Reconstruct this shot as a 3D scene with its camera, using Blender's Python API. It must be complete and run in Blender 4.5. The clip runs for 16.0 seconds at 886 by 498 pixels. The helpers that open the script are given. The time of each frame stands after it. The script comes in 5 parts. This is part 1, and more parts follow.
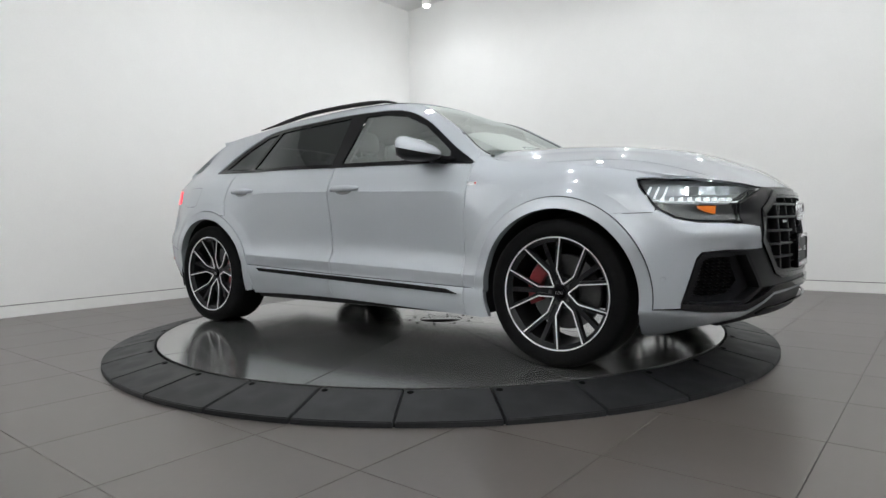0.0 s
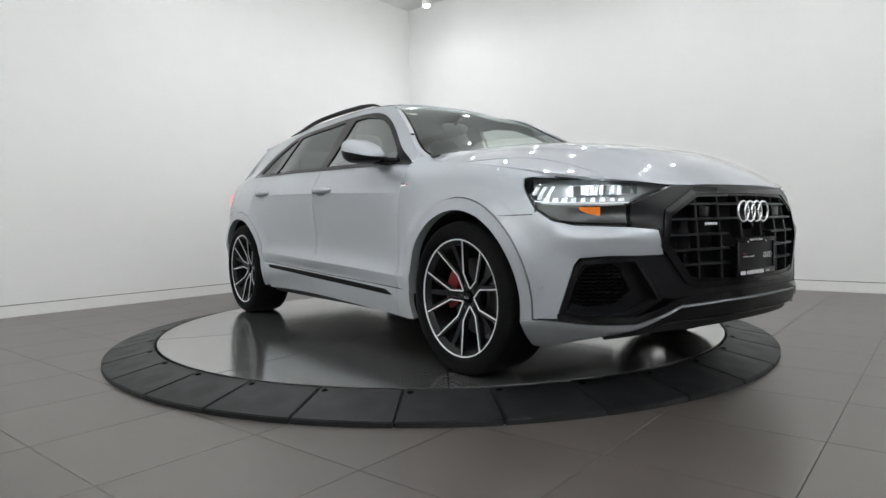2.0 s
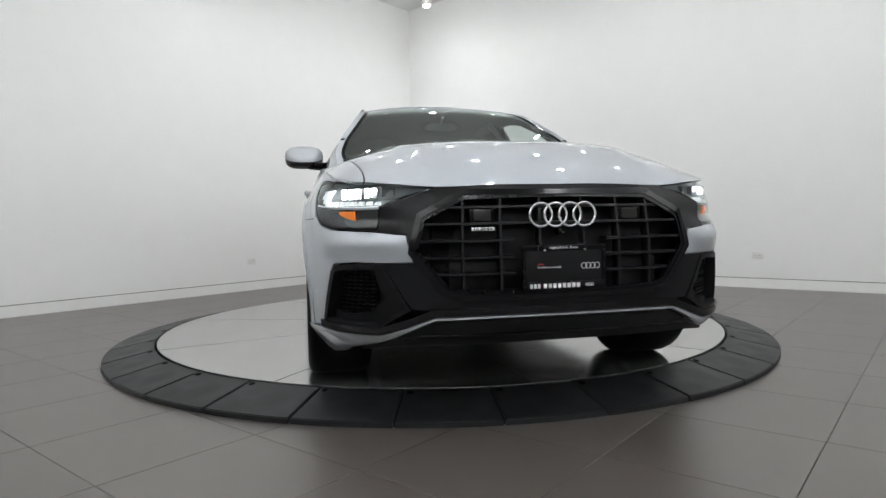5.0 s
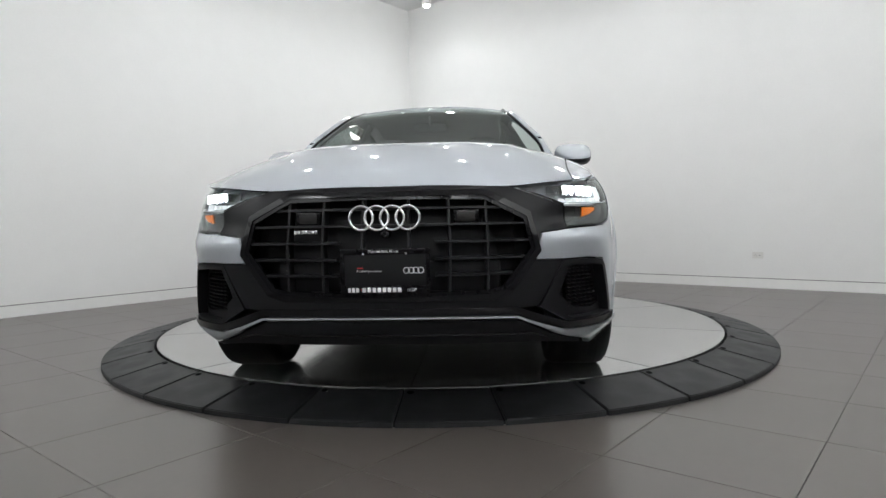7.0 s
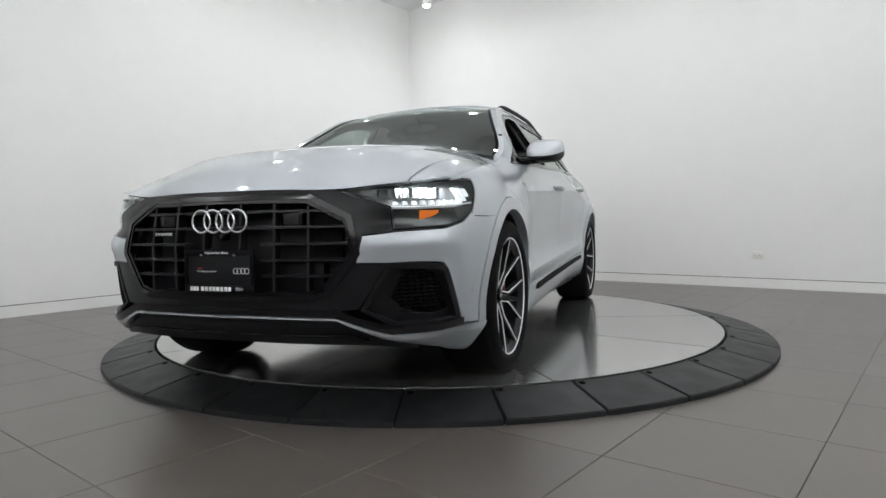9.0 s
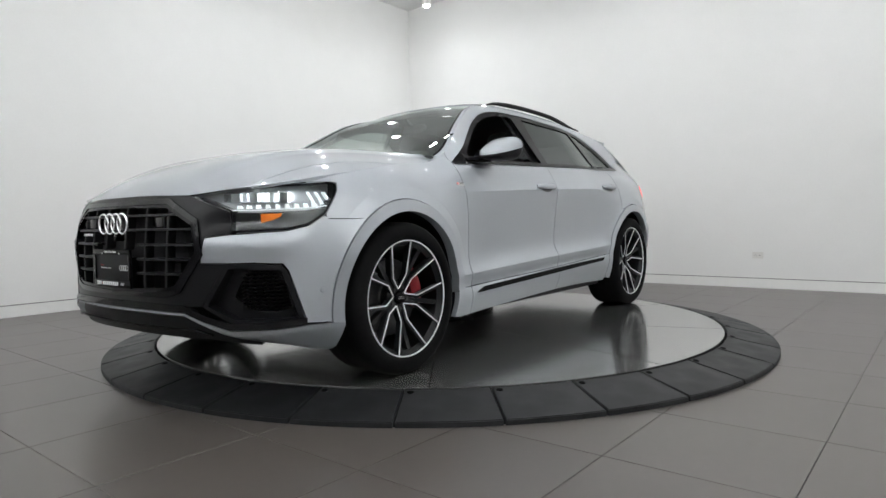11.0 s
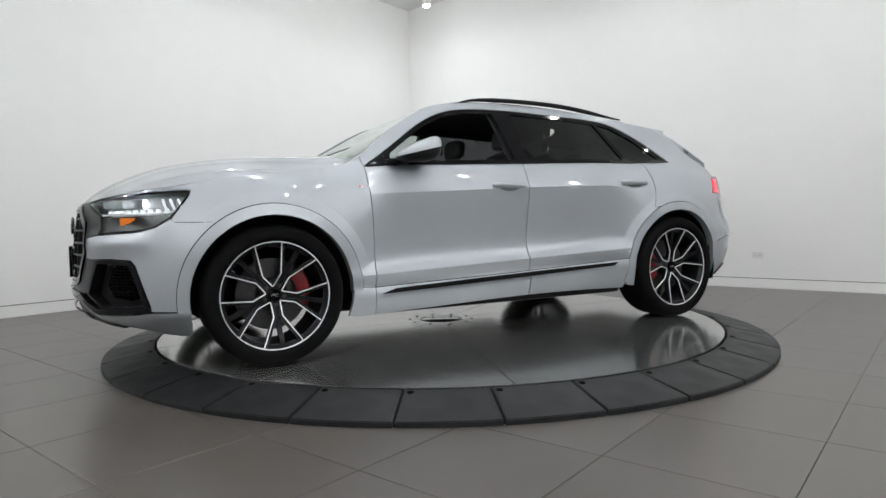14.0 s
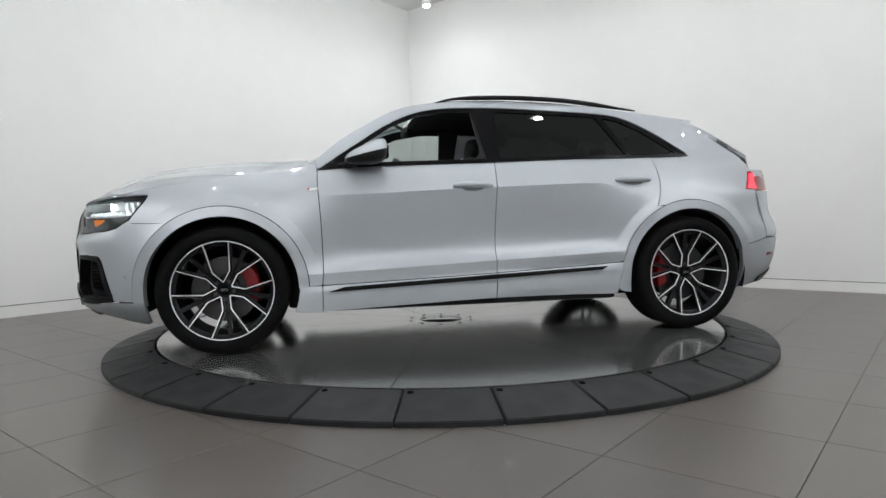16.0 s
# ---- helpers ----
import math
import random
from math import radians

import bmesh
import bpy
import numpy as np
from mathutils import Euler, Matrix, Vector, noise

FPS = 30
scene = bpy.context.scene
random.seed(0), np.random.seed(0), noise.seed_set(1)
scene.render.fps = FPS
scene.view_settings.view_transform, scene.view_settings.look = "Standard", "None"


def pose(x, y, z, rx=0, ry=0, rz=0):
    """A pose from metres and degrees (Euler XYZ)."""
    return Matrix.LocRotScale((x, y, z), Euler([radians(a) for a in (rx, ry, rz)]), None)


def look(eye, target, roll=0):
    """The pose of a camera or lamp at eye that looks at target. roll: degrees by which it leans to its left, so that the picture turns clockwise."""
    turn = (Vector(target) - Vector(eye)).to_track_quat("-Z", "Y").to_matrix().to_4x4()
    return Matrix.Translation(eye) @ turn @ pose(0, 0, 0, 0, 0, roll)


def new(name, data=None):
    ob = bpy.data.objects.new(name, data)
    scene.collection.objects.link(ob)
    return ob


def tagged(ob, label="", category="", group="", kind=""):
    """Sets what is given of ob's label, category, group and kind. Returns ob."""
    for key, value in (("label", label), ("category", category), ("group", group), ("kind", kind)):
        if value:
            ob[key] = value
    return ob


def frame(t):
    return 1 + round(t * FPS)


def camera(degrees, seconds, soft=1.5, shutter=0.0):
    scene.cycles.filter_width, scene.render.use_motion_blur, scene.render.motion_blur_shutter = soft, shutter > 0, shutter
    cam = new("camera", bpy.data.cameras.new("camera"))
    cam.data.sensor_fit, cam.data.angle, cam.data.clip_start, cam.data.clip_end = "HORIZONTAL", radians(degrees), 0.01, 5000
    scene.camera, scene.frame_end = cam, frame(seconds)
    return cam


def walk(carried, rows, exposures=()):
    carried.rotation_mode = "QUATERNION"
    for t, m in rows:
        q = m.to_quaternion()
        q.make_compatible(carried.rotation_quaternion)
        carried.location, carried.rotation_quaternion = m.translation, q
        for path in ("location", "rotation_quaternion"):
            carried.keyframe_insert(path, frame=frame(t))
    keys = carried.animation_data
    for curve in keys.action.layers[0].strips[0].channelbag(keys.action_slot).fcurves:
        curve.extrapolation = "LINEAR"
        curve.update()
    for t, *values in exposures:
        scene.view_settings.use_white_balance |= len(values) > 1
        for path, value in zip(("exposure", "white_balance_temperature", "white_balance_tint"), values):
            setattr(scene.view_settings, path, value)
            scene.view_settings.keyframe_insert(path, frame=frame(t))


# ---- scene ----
# the camera stands still on its tripod
cam = camera(70.71, 16.0, soft=1.5)
EYE = Vector((0.0, -4.801, 0.836))
STAND = look(EYE, EYE + Vector((0.00538, 0.99899, -0.04454)), -1.146)
walk(cam, [(0.0, STAND), (16.0, STAND)])

# plan: turntable axis at the origin, floor at z = 0
DISC_Z = 0.082
GRID = 50.586            # direction of the tile joints and of one wall, degrees
TILE = 0.6
WALL_L, WALL_R = -3.93, 4.09
CEILING = 4.30
HEADING = [-36.96, -40.75, -44.81, -48.92, -53.11, -57.31, -61.46, -65.56, -69.71, -73.81, -77.91, -82.0, -86.08,
           -90.17, -94.24, -98.34, -102.46, -106.66, -110.93, -115.11, -119.33, -123.56, -127.76, -131.96, -136.1,
           -140.14, -144.18, -148.31, -152.4, -156.47, -160.56, -164.68, -168.83]

# ---- light ----
world = bpy.data.worlds.new("world")
scene.world = world
world.use_nodes = True
world.node_tree.nodes["Background"].inputs[0].default_value = (0.9, 0.95, 1.0, 1)
world.node_tree.nodes["Background"].inputs[1].default_value = 0.05
D1 = Vector((math.cos(radians(GRID)), math.sin(radians(GRID)), 0))
N1 = Vector((D1.y, -D1.x, 0))


def room(u, v, z=0.0):
    """A place in the room's own axes: u away from the one wall, v towards the other."""
    return N1 * u + D1 * v + Vector((0, 0, z))


# (u, v, watts, aim u, aim v, aim z): wall washers first, the 100 W ones added as unseen fill, then those over the
# turntable
SPOTS = ([(-1.6, v, w, WALL_L, v + 0.3, 2.3) for v, w in ((2.4, 11.5), (0.4, 11), (-1.6, 10.5), (-4.2, 11))]
         + [(u, 1.8, w, u + 0.2, WALL_R, 2.3) for u, w in ((-2.2, 9.5), (0.0, 9), (2.2, 7.2), (4.6, 6.8))]
         # six unseen spots, added to brighten the rear walls, ceiling and car flanks
         + [(4.9, v, 100, 7.2, v, 3.6) for v in (1.2, -2.0, -5.2)]
         + [(u, -5.4, 100, u, -7.6, 3.6) for u in (-2.2, 1.0, 4.2)]
         + [(u, v, 6.0 if v < 1.5 else 4.0, u, v, 0) for u in (-1.4, 0.2, 1.8, 3.4) for v in (-2.6, -1.1, 0.4, 1.9, 3.2)]
         + [(-2.95, v, 4.0, -2.9, v, 0) for v in (3.4, 1.6, 0.0)])
for u, v, watts, au, av, az in SPOTS:
    lamp = bpy.data.lights.new("spot_light", "AREA")
    lamp.shape, lamp.size, lamp.energy, lamp.color = "DISK", 0.09, watts, (0.950, 0.974, 1.0)
    lamp.spread = radians(150)
    ob = new("spot_light", lamp)
    aim = look(room(u, v, CEILING - 0.30), room(au, av, az))
    ob.matrix_world = aim @ pose(0, 0, -0.042)
    tagged(ob, "round ceiling spot light glowing white", "lamp")
scene.view_settings.exposure = 0.0


# ---- materials ----
def material(name, color, rough=0.5, metal=0.0, grain=0.0, scale=40.0, bump=0.0, coat=0.0, spots=0.0, coat_rough=0.03,
             stretch=(1, 1, 1), spec=0.5, each=0.0, rough_var=0.0):
    """A surface with colour variation at two scales, fine relief and an optional clear coat."""
    m = bpy.data.materials.new(name)
    m.use_nodes = True
    nt = m.node_tree
    b = nt.nodes["Principled BSDF"]
    b.inputs["Base Color"].default_value = (*color, 1)
    b.inputs["Roughness"].default_value = rough
    b.inputs["Metallic"].default_value = metal
    b.inputs["Coat Weight"].default_value = coat
    b.inputs["Coat Roughness"].default_value = coat_rough
    b.inputs["Specular IOR Level"].default_value = spec
    co = nt.nodes.new("ShaderNodeTexCoord")
    mp = nt.nodes.new("ShaderNodeMapping")
    mp.inputs["Scale"].default_value = stretch
    nt.links.new(co.outputs["Object"], mp.inputs[0])

    def noisy(size, detail=4.0):
        n = nt.nodes.new("ShaderNodeTexNoise")
        n.inputs["Scale"].default_value, n.inputs["Detail"].default_value = size, detail
        nt.links.new(mp.outputs[0], n.inputs["Vector"])
        return n.outputs["Fac"]

    value = None

    def mul(a, b2):
        x = nt.nodes.new("ShaderNodeMath")
        x.operation = "MULTIPLY"
        for sock, val in zip(x.inputs, (a, b2)):
            if isinstance(val, (int, float)):
                sock.default_value = val
            else:
                nt.links.new(val, sock)
        return x.outputs[0]

    def ranged(fac, lo, hi):
        r = nt.nodes.new("ShaderNodeMapRange")
        r.inputs["From Min"].default_value, r.inputs["From Max"].default_value = 0.25, 0.75
        r.inputs["To Min"].default_value, r.inputs["To Max"].default_value = lo, hi
        nt.links.new(fac, r.inputs["Value"])
        return r.outputs[0]

    if grain:
        value = ranged(noisy(scale), 1 - grain, 1 + grain)
    if spots:
        v2 = ranged(noisy(scale / 14, 3.0), 1 - spots, 1 + spots)
        value = mul(value, v2) if value else v2
    if each:
        oi = nt.nodes.new("ShaderNodeObjectInfo")
        r = nt.nodes.new("ShaderNodeMapRange")
        r.inputs["To Min"].default_value, r.inputs["To Max"].default_value = 1 - each, 1 + each
        nt.links.new(oi.outputs["Random"], r.inputs["Value"])
        value = mul(value, r.outputs[0]) if value else r.outputs[0]
    if value:
        mix = nt.nodes.new("ShaderNodeVectorMath")
        mix.operation = "SCALE"
        mix.inputs[0].default_value = color
        nt.links.new(value, mix.inputs["Scale"])
        nt.links.new(mix.outputs[0], b.inputs["Base Color"])
    if rough_var:
        nt.links.new(ranged(noisy(scale / 8, 5.0), rough - rough_var, rough + rough_var), b.inputs["Roughness"])
    if bump:
        bp = nt.nodes.new("ShaderNodeBump")
        bp.inputs["Strength"].default_value, bp.inputs["Distance"].default_value = bump, 0.002
        nt.links.new(noisy(scale * 2), bp.inputs["Height"])
        nt.links.new(bp.outputs[0], b.inputs["Normal"])
    return m


def glow(name, color, strength, base=(0.8, 0.8, 0.8)):
    m = material(name, base, 0.3)
    b = m.node_tree.nodes["Principled BSDF"]
    b.inputs["Emission Color"].default_value = (*color, 1)
    b.inputs["Emission Strength"].default_value = strength
    return m


def glass(name, color, rough=0.0, ior=1.45):
    """Thin pane: part clear tint, part mirror by its angle."""
    m = bpy.data.materials.new(name)
    m.use_nodes = True
    nt = m.node_tree
    nt.nodes.remove(nt.nodes["Principled BSDF"])
    tr = nt.nodes.new("ShaderNodeBsdfTransparent")
    tr.inputs[0].default_value = (*color, 1)
    gl = nt.nodes.new("ShaderNodeBsdfGlossy")
    gl.inputs["Roughness"].default_value = rough
    gl.inputs[0].default_value = (0.95, 1.0, 0.98, 1)
    r0 = ((ior - 1) / (ior + 1)) ** 2
    lw = nt.nodes.new("ShaderNodeLayerWeight")
    lw.inputs["Blend"].default_value = 0.5
    pw = nt.nodes.new("ShaderNodeMath")
    pw.operation = "POWER"
    pw.inputs[1].default_value = 5.0
    nt.links.new(lw.outputs["Facing"], pw.inputs[0])
    fr = nt.nodes.new("ShaderNodeMath")
    fr.operation = "MULTIPLY_ADD"
    fr.inputs[1].default_value = 1 - r0
    fr.inputs[2].default_value = r0
    nt.links.new(pw.outputs[0], fr.inputs[0])
    mx = nt.nodes.new("ShaderNodeMixShader")
    nt.links.new(fr.outputs[0], mx.inputs[0])
    nt.links.new(tr.outputs[0], mx.inputs[1])
    nt.links.new(gl.outputs[0], mx.inputs[2])
    nt.links.new(mx.outputs[0], nt.nodes["Material Output"].inputs["Surface"])
    return m


M_WALL = material("wall_paint", (0.80, 0.80, 0.785), 0.75, grain=0.012, scale=60, bump=0.05, spots=0.01)
M_CEIL = material("ceiling_paint", (0.83, 0.83, 0.83), 0.85, grain=0.02, scale=50)
M_BASE = material("baseboard_paint", (0.80, 0.80, 0.78), 0.5, grain=0.02, scale=20)
M_GAP = material("shadow_gap", (0.10, 0.09, 0.09), 0.8, grain=0.1)
M_TILE = material("grey_porcelain_tile", (0.089, 0.077, 0.070), 0.31, spec=0.85, grain=0.04, scale=30, spots=0.05, each=0.045, rough_var=0.012)
M_GROUT = material("grout", (0.060, 0.048, 0.042), 0.9, grain=0.15, scale=80)
M_DADO = material("dark_grey_dado", (0.16, 0.16, 0.162), 0.6, grain=0.05, scale=20, spots=0.08)
M_RING = material("black_textured_ring", (0.0125, 0.013, 0.014), 0.5, grain=0.12, scale=60, bump=0.10, spots=0.18, each=0.08, rough_var=0.08, spec=0.32)
M_BOLT = material("bolt_recess", (0.002, 0.002, 0.002), 0.8, spec=0.05)
M_STEEL = material("brushed_aluminium", (0.50, 0.50, 0.49), 0.14, 0.89, grain=0.03, scale=140, spots=0.05, each=0.10, rough_var=0.015, stretch=(1, 0.12, 1))
_nt = M_STEEL.node_tree
_vt = _nt.nodes.new("ShaderNodeVectorTransform")
_vt.vector_type, _vt.convert_from, _vt.convert_to = "VECTOR", "OBJECT", "WORLD"
_vt.inputs[0].default_value = (1.0, 0.0, 0.0)
_nt.nodes["Principled BSDF"].inputs["Anisotropic"].default_value = 0.4
_nt.links.new(_vt.outputs[0], _nt.nodes["Principled BSDF"].inputs["Tangent"])
M_DARK = material("dark_gap", (0.005, 0.005, 0.005), 0.8, spec=0.15)
M_SILVER = material("silver_metallic_paint", (0.435, 0.464, 0.495), 0.46, 0.55, grain=0.03, scale=900, coat=1.0, bump=0.01, coat_rough=0.02)
M_GLOSS = material("gloss_black", (0.005, 0.005, 0.006), 0.055, grain=0.1, scale=50, spec=0.2)
M_PIANO = material("piano_black", (0.006, 0.006, 0.007), 0.06, grain=0.1, scale=50, spec=0.35)
M_MASK = material("satin_black_mask", (0.008, 0.008, 0.009), 0.30, grain=0.1, scale=120, spec=0.22)
M_BAR = material("satin_black_bar", (0.009, 0.009, 0.010), 0.38, grain=0.1, scale=120, spec=0.25)
M_MATT = material("matt_black_plastic", (0.007, 0.007, 0.008), 0.45, grain=0.12, scale=150, bump=0.08, spec=0.18)
M_RUBBER = material("tyre_rubber", (0.0048, 0.0048, 0.005), 0.7, grain=0.15, scale=60, bump=0.08, spots=0.2, spec=0.09)
M_BLADE = material("black_blade_plastic", (0.007, 0.007, 0.007), 0.75, grain=0.12, scale=150, bump=0.05, spec=0.08)
M_RIM = material("black_rim_paint", (0.008, 0.008, 0.009), 0.35, coat=0.06, grain=0.1, scale=80, spec=0.25)
M_CUT = material("machined_aluminium", (0.90, 0.90, 0.91), 0.32, 0.35, grain=0.03, scale=200)
M_CHROME = material("chrome", (0.92, 0.93, 0.94), 0.18, 0.85)
M_RED = material("red_caliper", (0.22, 0.008, 0.012), 0.4, coat=0.3, grain=0.05)
M_ROTOR = material("steel_brake_rotor", (0.09, 0.09, 0.09), 0.38, 0.9, grain=0.1, scale=60)
M_SEAT = material("black_leather", (0.022, 0.022, 0.023), 0.45, grain=0.15, scale=120, bump=0.2)
M_TRIMIN = material("dark_interior_plastic", (0.02, 0.02, 0.021), 0.6, grain=0.1, scale=120, bump=0.1)
M_WHITE = material("white_print", (0.75, 0.75, 0.75), 0.5)
M_REDPR = material("red_print", (0.5, 0.02, 0.02), 0.5)
M_GREY = material("grey_housing", (0.16, 0.165, 0.17), 0.4, grain=0.05)
M_LENSIN = material("headlamp_housing", (0.36, 0.37, 0.38), 0.35, 0.4, grain=0.05)
M_DRL = glow("daytime_running_light", (0.90, 0.98, 1.0), 0.6)
M_BEAM = glow("low_beam", (0.90, 0.98, 1.0), 150.0)
M_AMBER = glow("amber_marker", (1.0, 0.22, 0.02), 0.36, (0.6, 0.17, 0.02))
M_TAIL = glow("tail_light", (1.0, 0.03, 0.05), 2.2, (0.6, 0.02, 0.03))
M_REDGL = material("red_lens", (0.30, 0.008, 0.015), 0.12, coat=1.0)
M_AMBGL = material("smoked_side_lens", (0.02, 0.019, 0.018), 0.15, coat=0.3, spec=0.35)
M_CLEAR = glass("clear_window", (0.62, 0.70, 0.67), ior=3.2)
M_TINT = glass("tinted_privacy_glass", (0.055, 0.058, 0.062), ior=1.6)
M_SCREEN = glass("windscreen_glass", (0.60, 0.68, 0.65), ior=2.8)
M_LENS = glass("headlamp_lens", (0.90, 0.92, 0.93))
M_BULB = glow("lit_bulb", (1.0, 0.99, 0.97), 6.0)
M_OUTLET = material("outlet_plastic", (0.70, 0.69, 0.66), 0.4)


# ---- mesh helpers ----
def finish(ob, smooth=True, angle=None):
    me = ob.data
    if smooth:
        me.polygons.foreach_set("use_smooth", [True] * len(me.polygons))
        if angle is not None:
            me.set_sharp_from_angle(angle=radians(angle))
    return ob


def part(name, bm, mat, parent, label="", smooth=True, angle=35):
    """Links a bmesh as one mesh object under a thing or a part."""
    me = bpy.data.meshes.new(name)
    bm.to_mesh(me)
    bm.free()
    me.materials.append(mat)
    ob = new(name, me)
    ob.parent = parent
    finish(ob, smooth, angle)
    return tagged(ob, label)


def thing(name, label, category, group="", kind=""):
    return tagged(new(name), label, category, group, kind)


def box(bm, lo, hi, bevel=0.0, m=None):
    size = [b - a for a, b in zip(lo, hi)]
    mid = [(a + b) / 2 for a, b in zip(lo, hi)]
    mm = Matrix.Translation(mid) @ Matrix.Diagonal((*size, 1))
    geo = bmesh.ops.create_cube(bm, size=1, matrix=(m @ mm) if m else mm)
    if bevel:
        edges = list({e for v in geo["verts"] for e in v.link_edges})
        bmesh.ops.bevel(bm, geom=edges, offset=bevel, segments=2, affect="EDGES", profile=0.6)
    return bm


def prism(bm, poly, m, depth, bevel=0.0):
    """A flat outline (x, y) raised by depth along z, carried by m."""
    lo = [bm.verts.new(m @ Vector((x, y, 0))) for x, y in poly]
    hi = [bm.verts.new(m @ Vector((x, y, depth))) for x, y in poly]
    n = len(poly)
    fs = [bm.faces.new(lo[::-1]), bm.faces.new(hi)]
    for i in range(n):
        j = (i + 1) % n
        fs.append(bm.faces.new((lo[i], lo[j], hi[j], hi[i])))
    if bevel:
        bmesh.ops.bevel(bm, geom=list(fs[1].edges), offset=bevel, segments=2, affect="EDGES")
    return bm


def lathe(bm, prof, n=48, axis="z", m=None, closed=False):
    """Turns a profile of (radius, height) round an axis."""
    rings = []
    for r, h in prof:
        ring = []
        for i in range(n):
            a = 2 * math.pi * i / n
            p = (r * math.cos(a), r * math.sin(a), h) if axis == "z" else (r * math.cos(a), h, r * math.sin(a))
            ring.append(bm.verts.new(m @ Vector(p) if m else p))
        rings.append(ring)
    pairs = list(zip(rings, rings[1:])) + ([(rings[-1], rings[0])] if closed else [])
    for a, b in pairs:
        for i in range(n):
            j = (i + 1) % n
            bm.faces.new((a[i], a[j], b[j], b[i]))
    bmesh.ops.recalc_face_normals(bm, faces=bm.faces[:])
    return bm


def tube(bm, pts, r, n=8, flat=1.0):
    """A round bar along points."""
    pts = [Vector(p) for p in pts]
    rings = []
    for i, p in enumerate(pts):
        d = (pts[min(i + 1, len(pts) - 1)] - pts[max(i - 1, 0)]).normalized()
        s = d.cross(Vector((0, 0, 1)))
        s = s.normalized() if s.length > 1e-4 else Vector((1, 0, 0))
        u = s.cross(d)
        rr = r[i] if isinstance(r, (list, tuple)) else r
        rings.append([bm.verts.new(p + s * rr * math.cos(2 * math.pi * k / n) + u * rr * flat * math.sin(2 * math.pi * k / n)) for k in range(n)])
    for a, b in zip(rings, rings[1:]):
        for k in range(n):
            bm.faces.new((a[k], a[(k + 1) % n], b[(k + 1) % n], b[k]))
    bm.faces.new(rings[0][::-1])
    bm.faces.new(rings[-1])
    bmesh.ops.recalc_face_normals(bm, faces=bm.faces[:])
    return bm


# ---- the room ----
ROOM = Matrix(((N1.x, D1.x, 0, 0), (N1.y, D1.y, 0, 0), (0, 0, 1, 0), (0, 0, 0, 1)))
U0, U1, V0, V1 = WALL_L, 7.2, -7.6, WALL_R


def structure(name, lo, hi, mat, label):
    bm = box(bmesh.new(), lo, hi)
    bm.transform(ROOM)
    ob = part(name, bm, mat, None, smooth=False)
    return tagged(ob, label, "wall" if "wall" in name else name.split("_")[0], kind="structure")


floor = structure("floor", (U0 - 0.2, V0 - 0.2, -0.2), (U1 + 0.2, V1 + 0.2, -0.004), M_GROUT, "floor of large grey matt porcelain tiles")
structure("ceiling", (U0 - 0.2, V0 - 0.2, CEILING), (U1 + 0.2, V1 + 0.2, CEILING + 0.2), M_CEIL, "flat pale grey painted ceiling")
WB = 0.115
structure("wall_west", (U0 - 0.2, V0 - 0.2, WB), (U0, V1 + 0.2, CEILING), M_WALL, "smooth white painted showroom wall")
structure("wall_north", (U0, V1, WB), (U1 + 0.2, V1 + 0.2, CEILING), M_WALL, "smooth white painted showroom wall")
DADO = 2.3
structure("wall_east", (U1, V0 - 0.2, DADO), (U1 + 0.2, V1, CEILING), M_WALL, "plain white showroom wall above a dark dado")
structure("wall_south", (U0, V0 - 0.2, DADO), (U1, V0, CEILING), M_WALL, "plain white showroom wall above a dark dado")
structure("wall_east_dado", (U1, V0 - 0.2, 0), (U1 + 0.2, V1, DADO), M_DADO, "dark grey lower wall of the showroom")
structure("wall_south_dado", (U0, V0 - 0.2, 0), (U1, V0, DADO), M_DADO, "dark grey lower wall of the showroom")
structure("trim_west", (U0 - 0.2, V0, WB - 0.008), (U0 - 0.012, V1, WB), M_GAP, "dark reveal line over the baseboard")
structure("trim_north", (U0, V1 + 0.012, WB - 0.008), (U1, V1 + 0.2, WB), M_GAP, "dark reveal line over the baseboard")
structure("baseboard_west", (U0 - 0.2, V0, -0.004), (U0 + 0.002, V1, WB - 0.008), M_BASE, "flush white painted baseboard")
structure("baseboard_north", (U0 + 0.002, V1 - 0.002, -0.004), (U1, V1 + 0.2, WB - 0.008), M_BASE, "flush white painted baseboard")


def outlet(place, turn, label):
    t = thing("power_outlet", label, "outlet")
    t.matrix_world = Matrix.Translation(place) @ Matrix.Rotation(turn, 4, "Z")
    part("cover_plate", box(bmesh.new(), (-0.058, -0.006, -0.037), (0.058, 0.0, 0.037), 0.003), M_OUTLET, t)
    for x in (-0.024, 0.024):
        s = part("socket", box(bmesh.new(), (x - 0.017, -0.009, -0.014), (x + 0.017, -0.0062, 0.014), 0.002), M_OUTLET, t)
        for dx in (-0.006, 0.006):
            part("slot", box(bmesh.new(), (x + dx - 0.0015, -0.0096, -0.005), (x + dx + 0.0015, -0.0091, 0.005)), M_DARK, s)
    return t


outlet((3.636, 2.308 - 0.004, 0.375), radians(GRID - 90), "pale plastic double power outlet on the white wall")
outlet((-2.426, 3.239, 0.367), radians(GRID), "pale plastic double power outlet on the white wall")

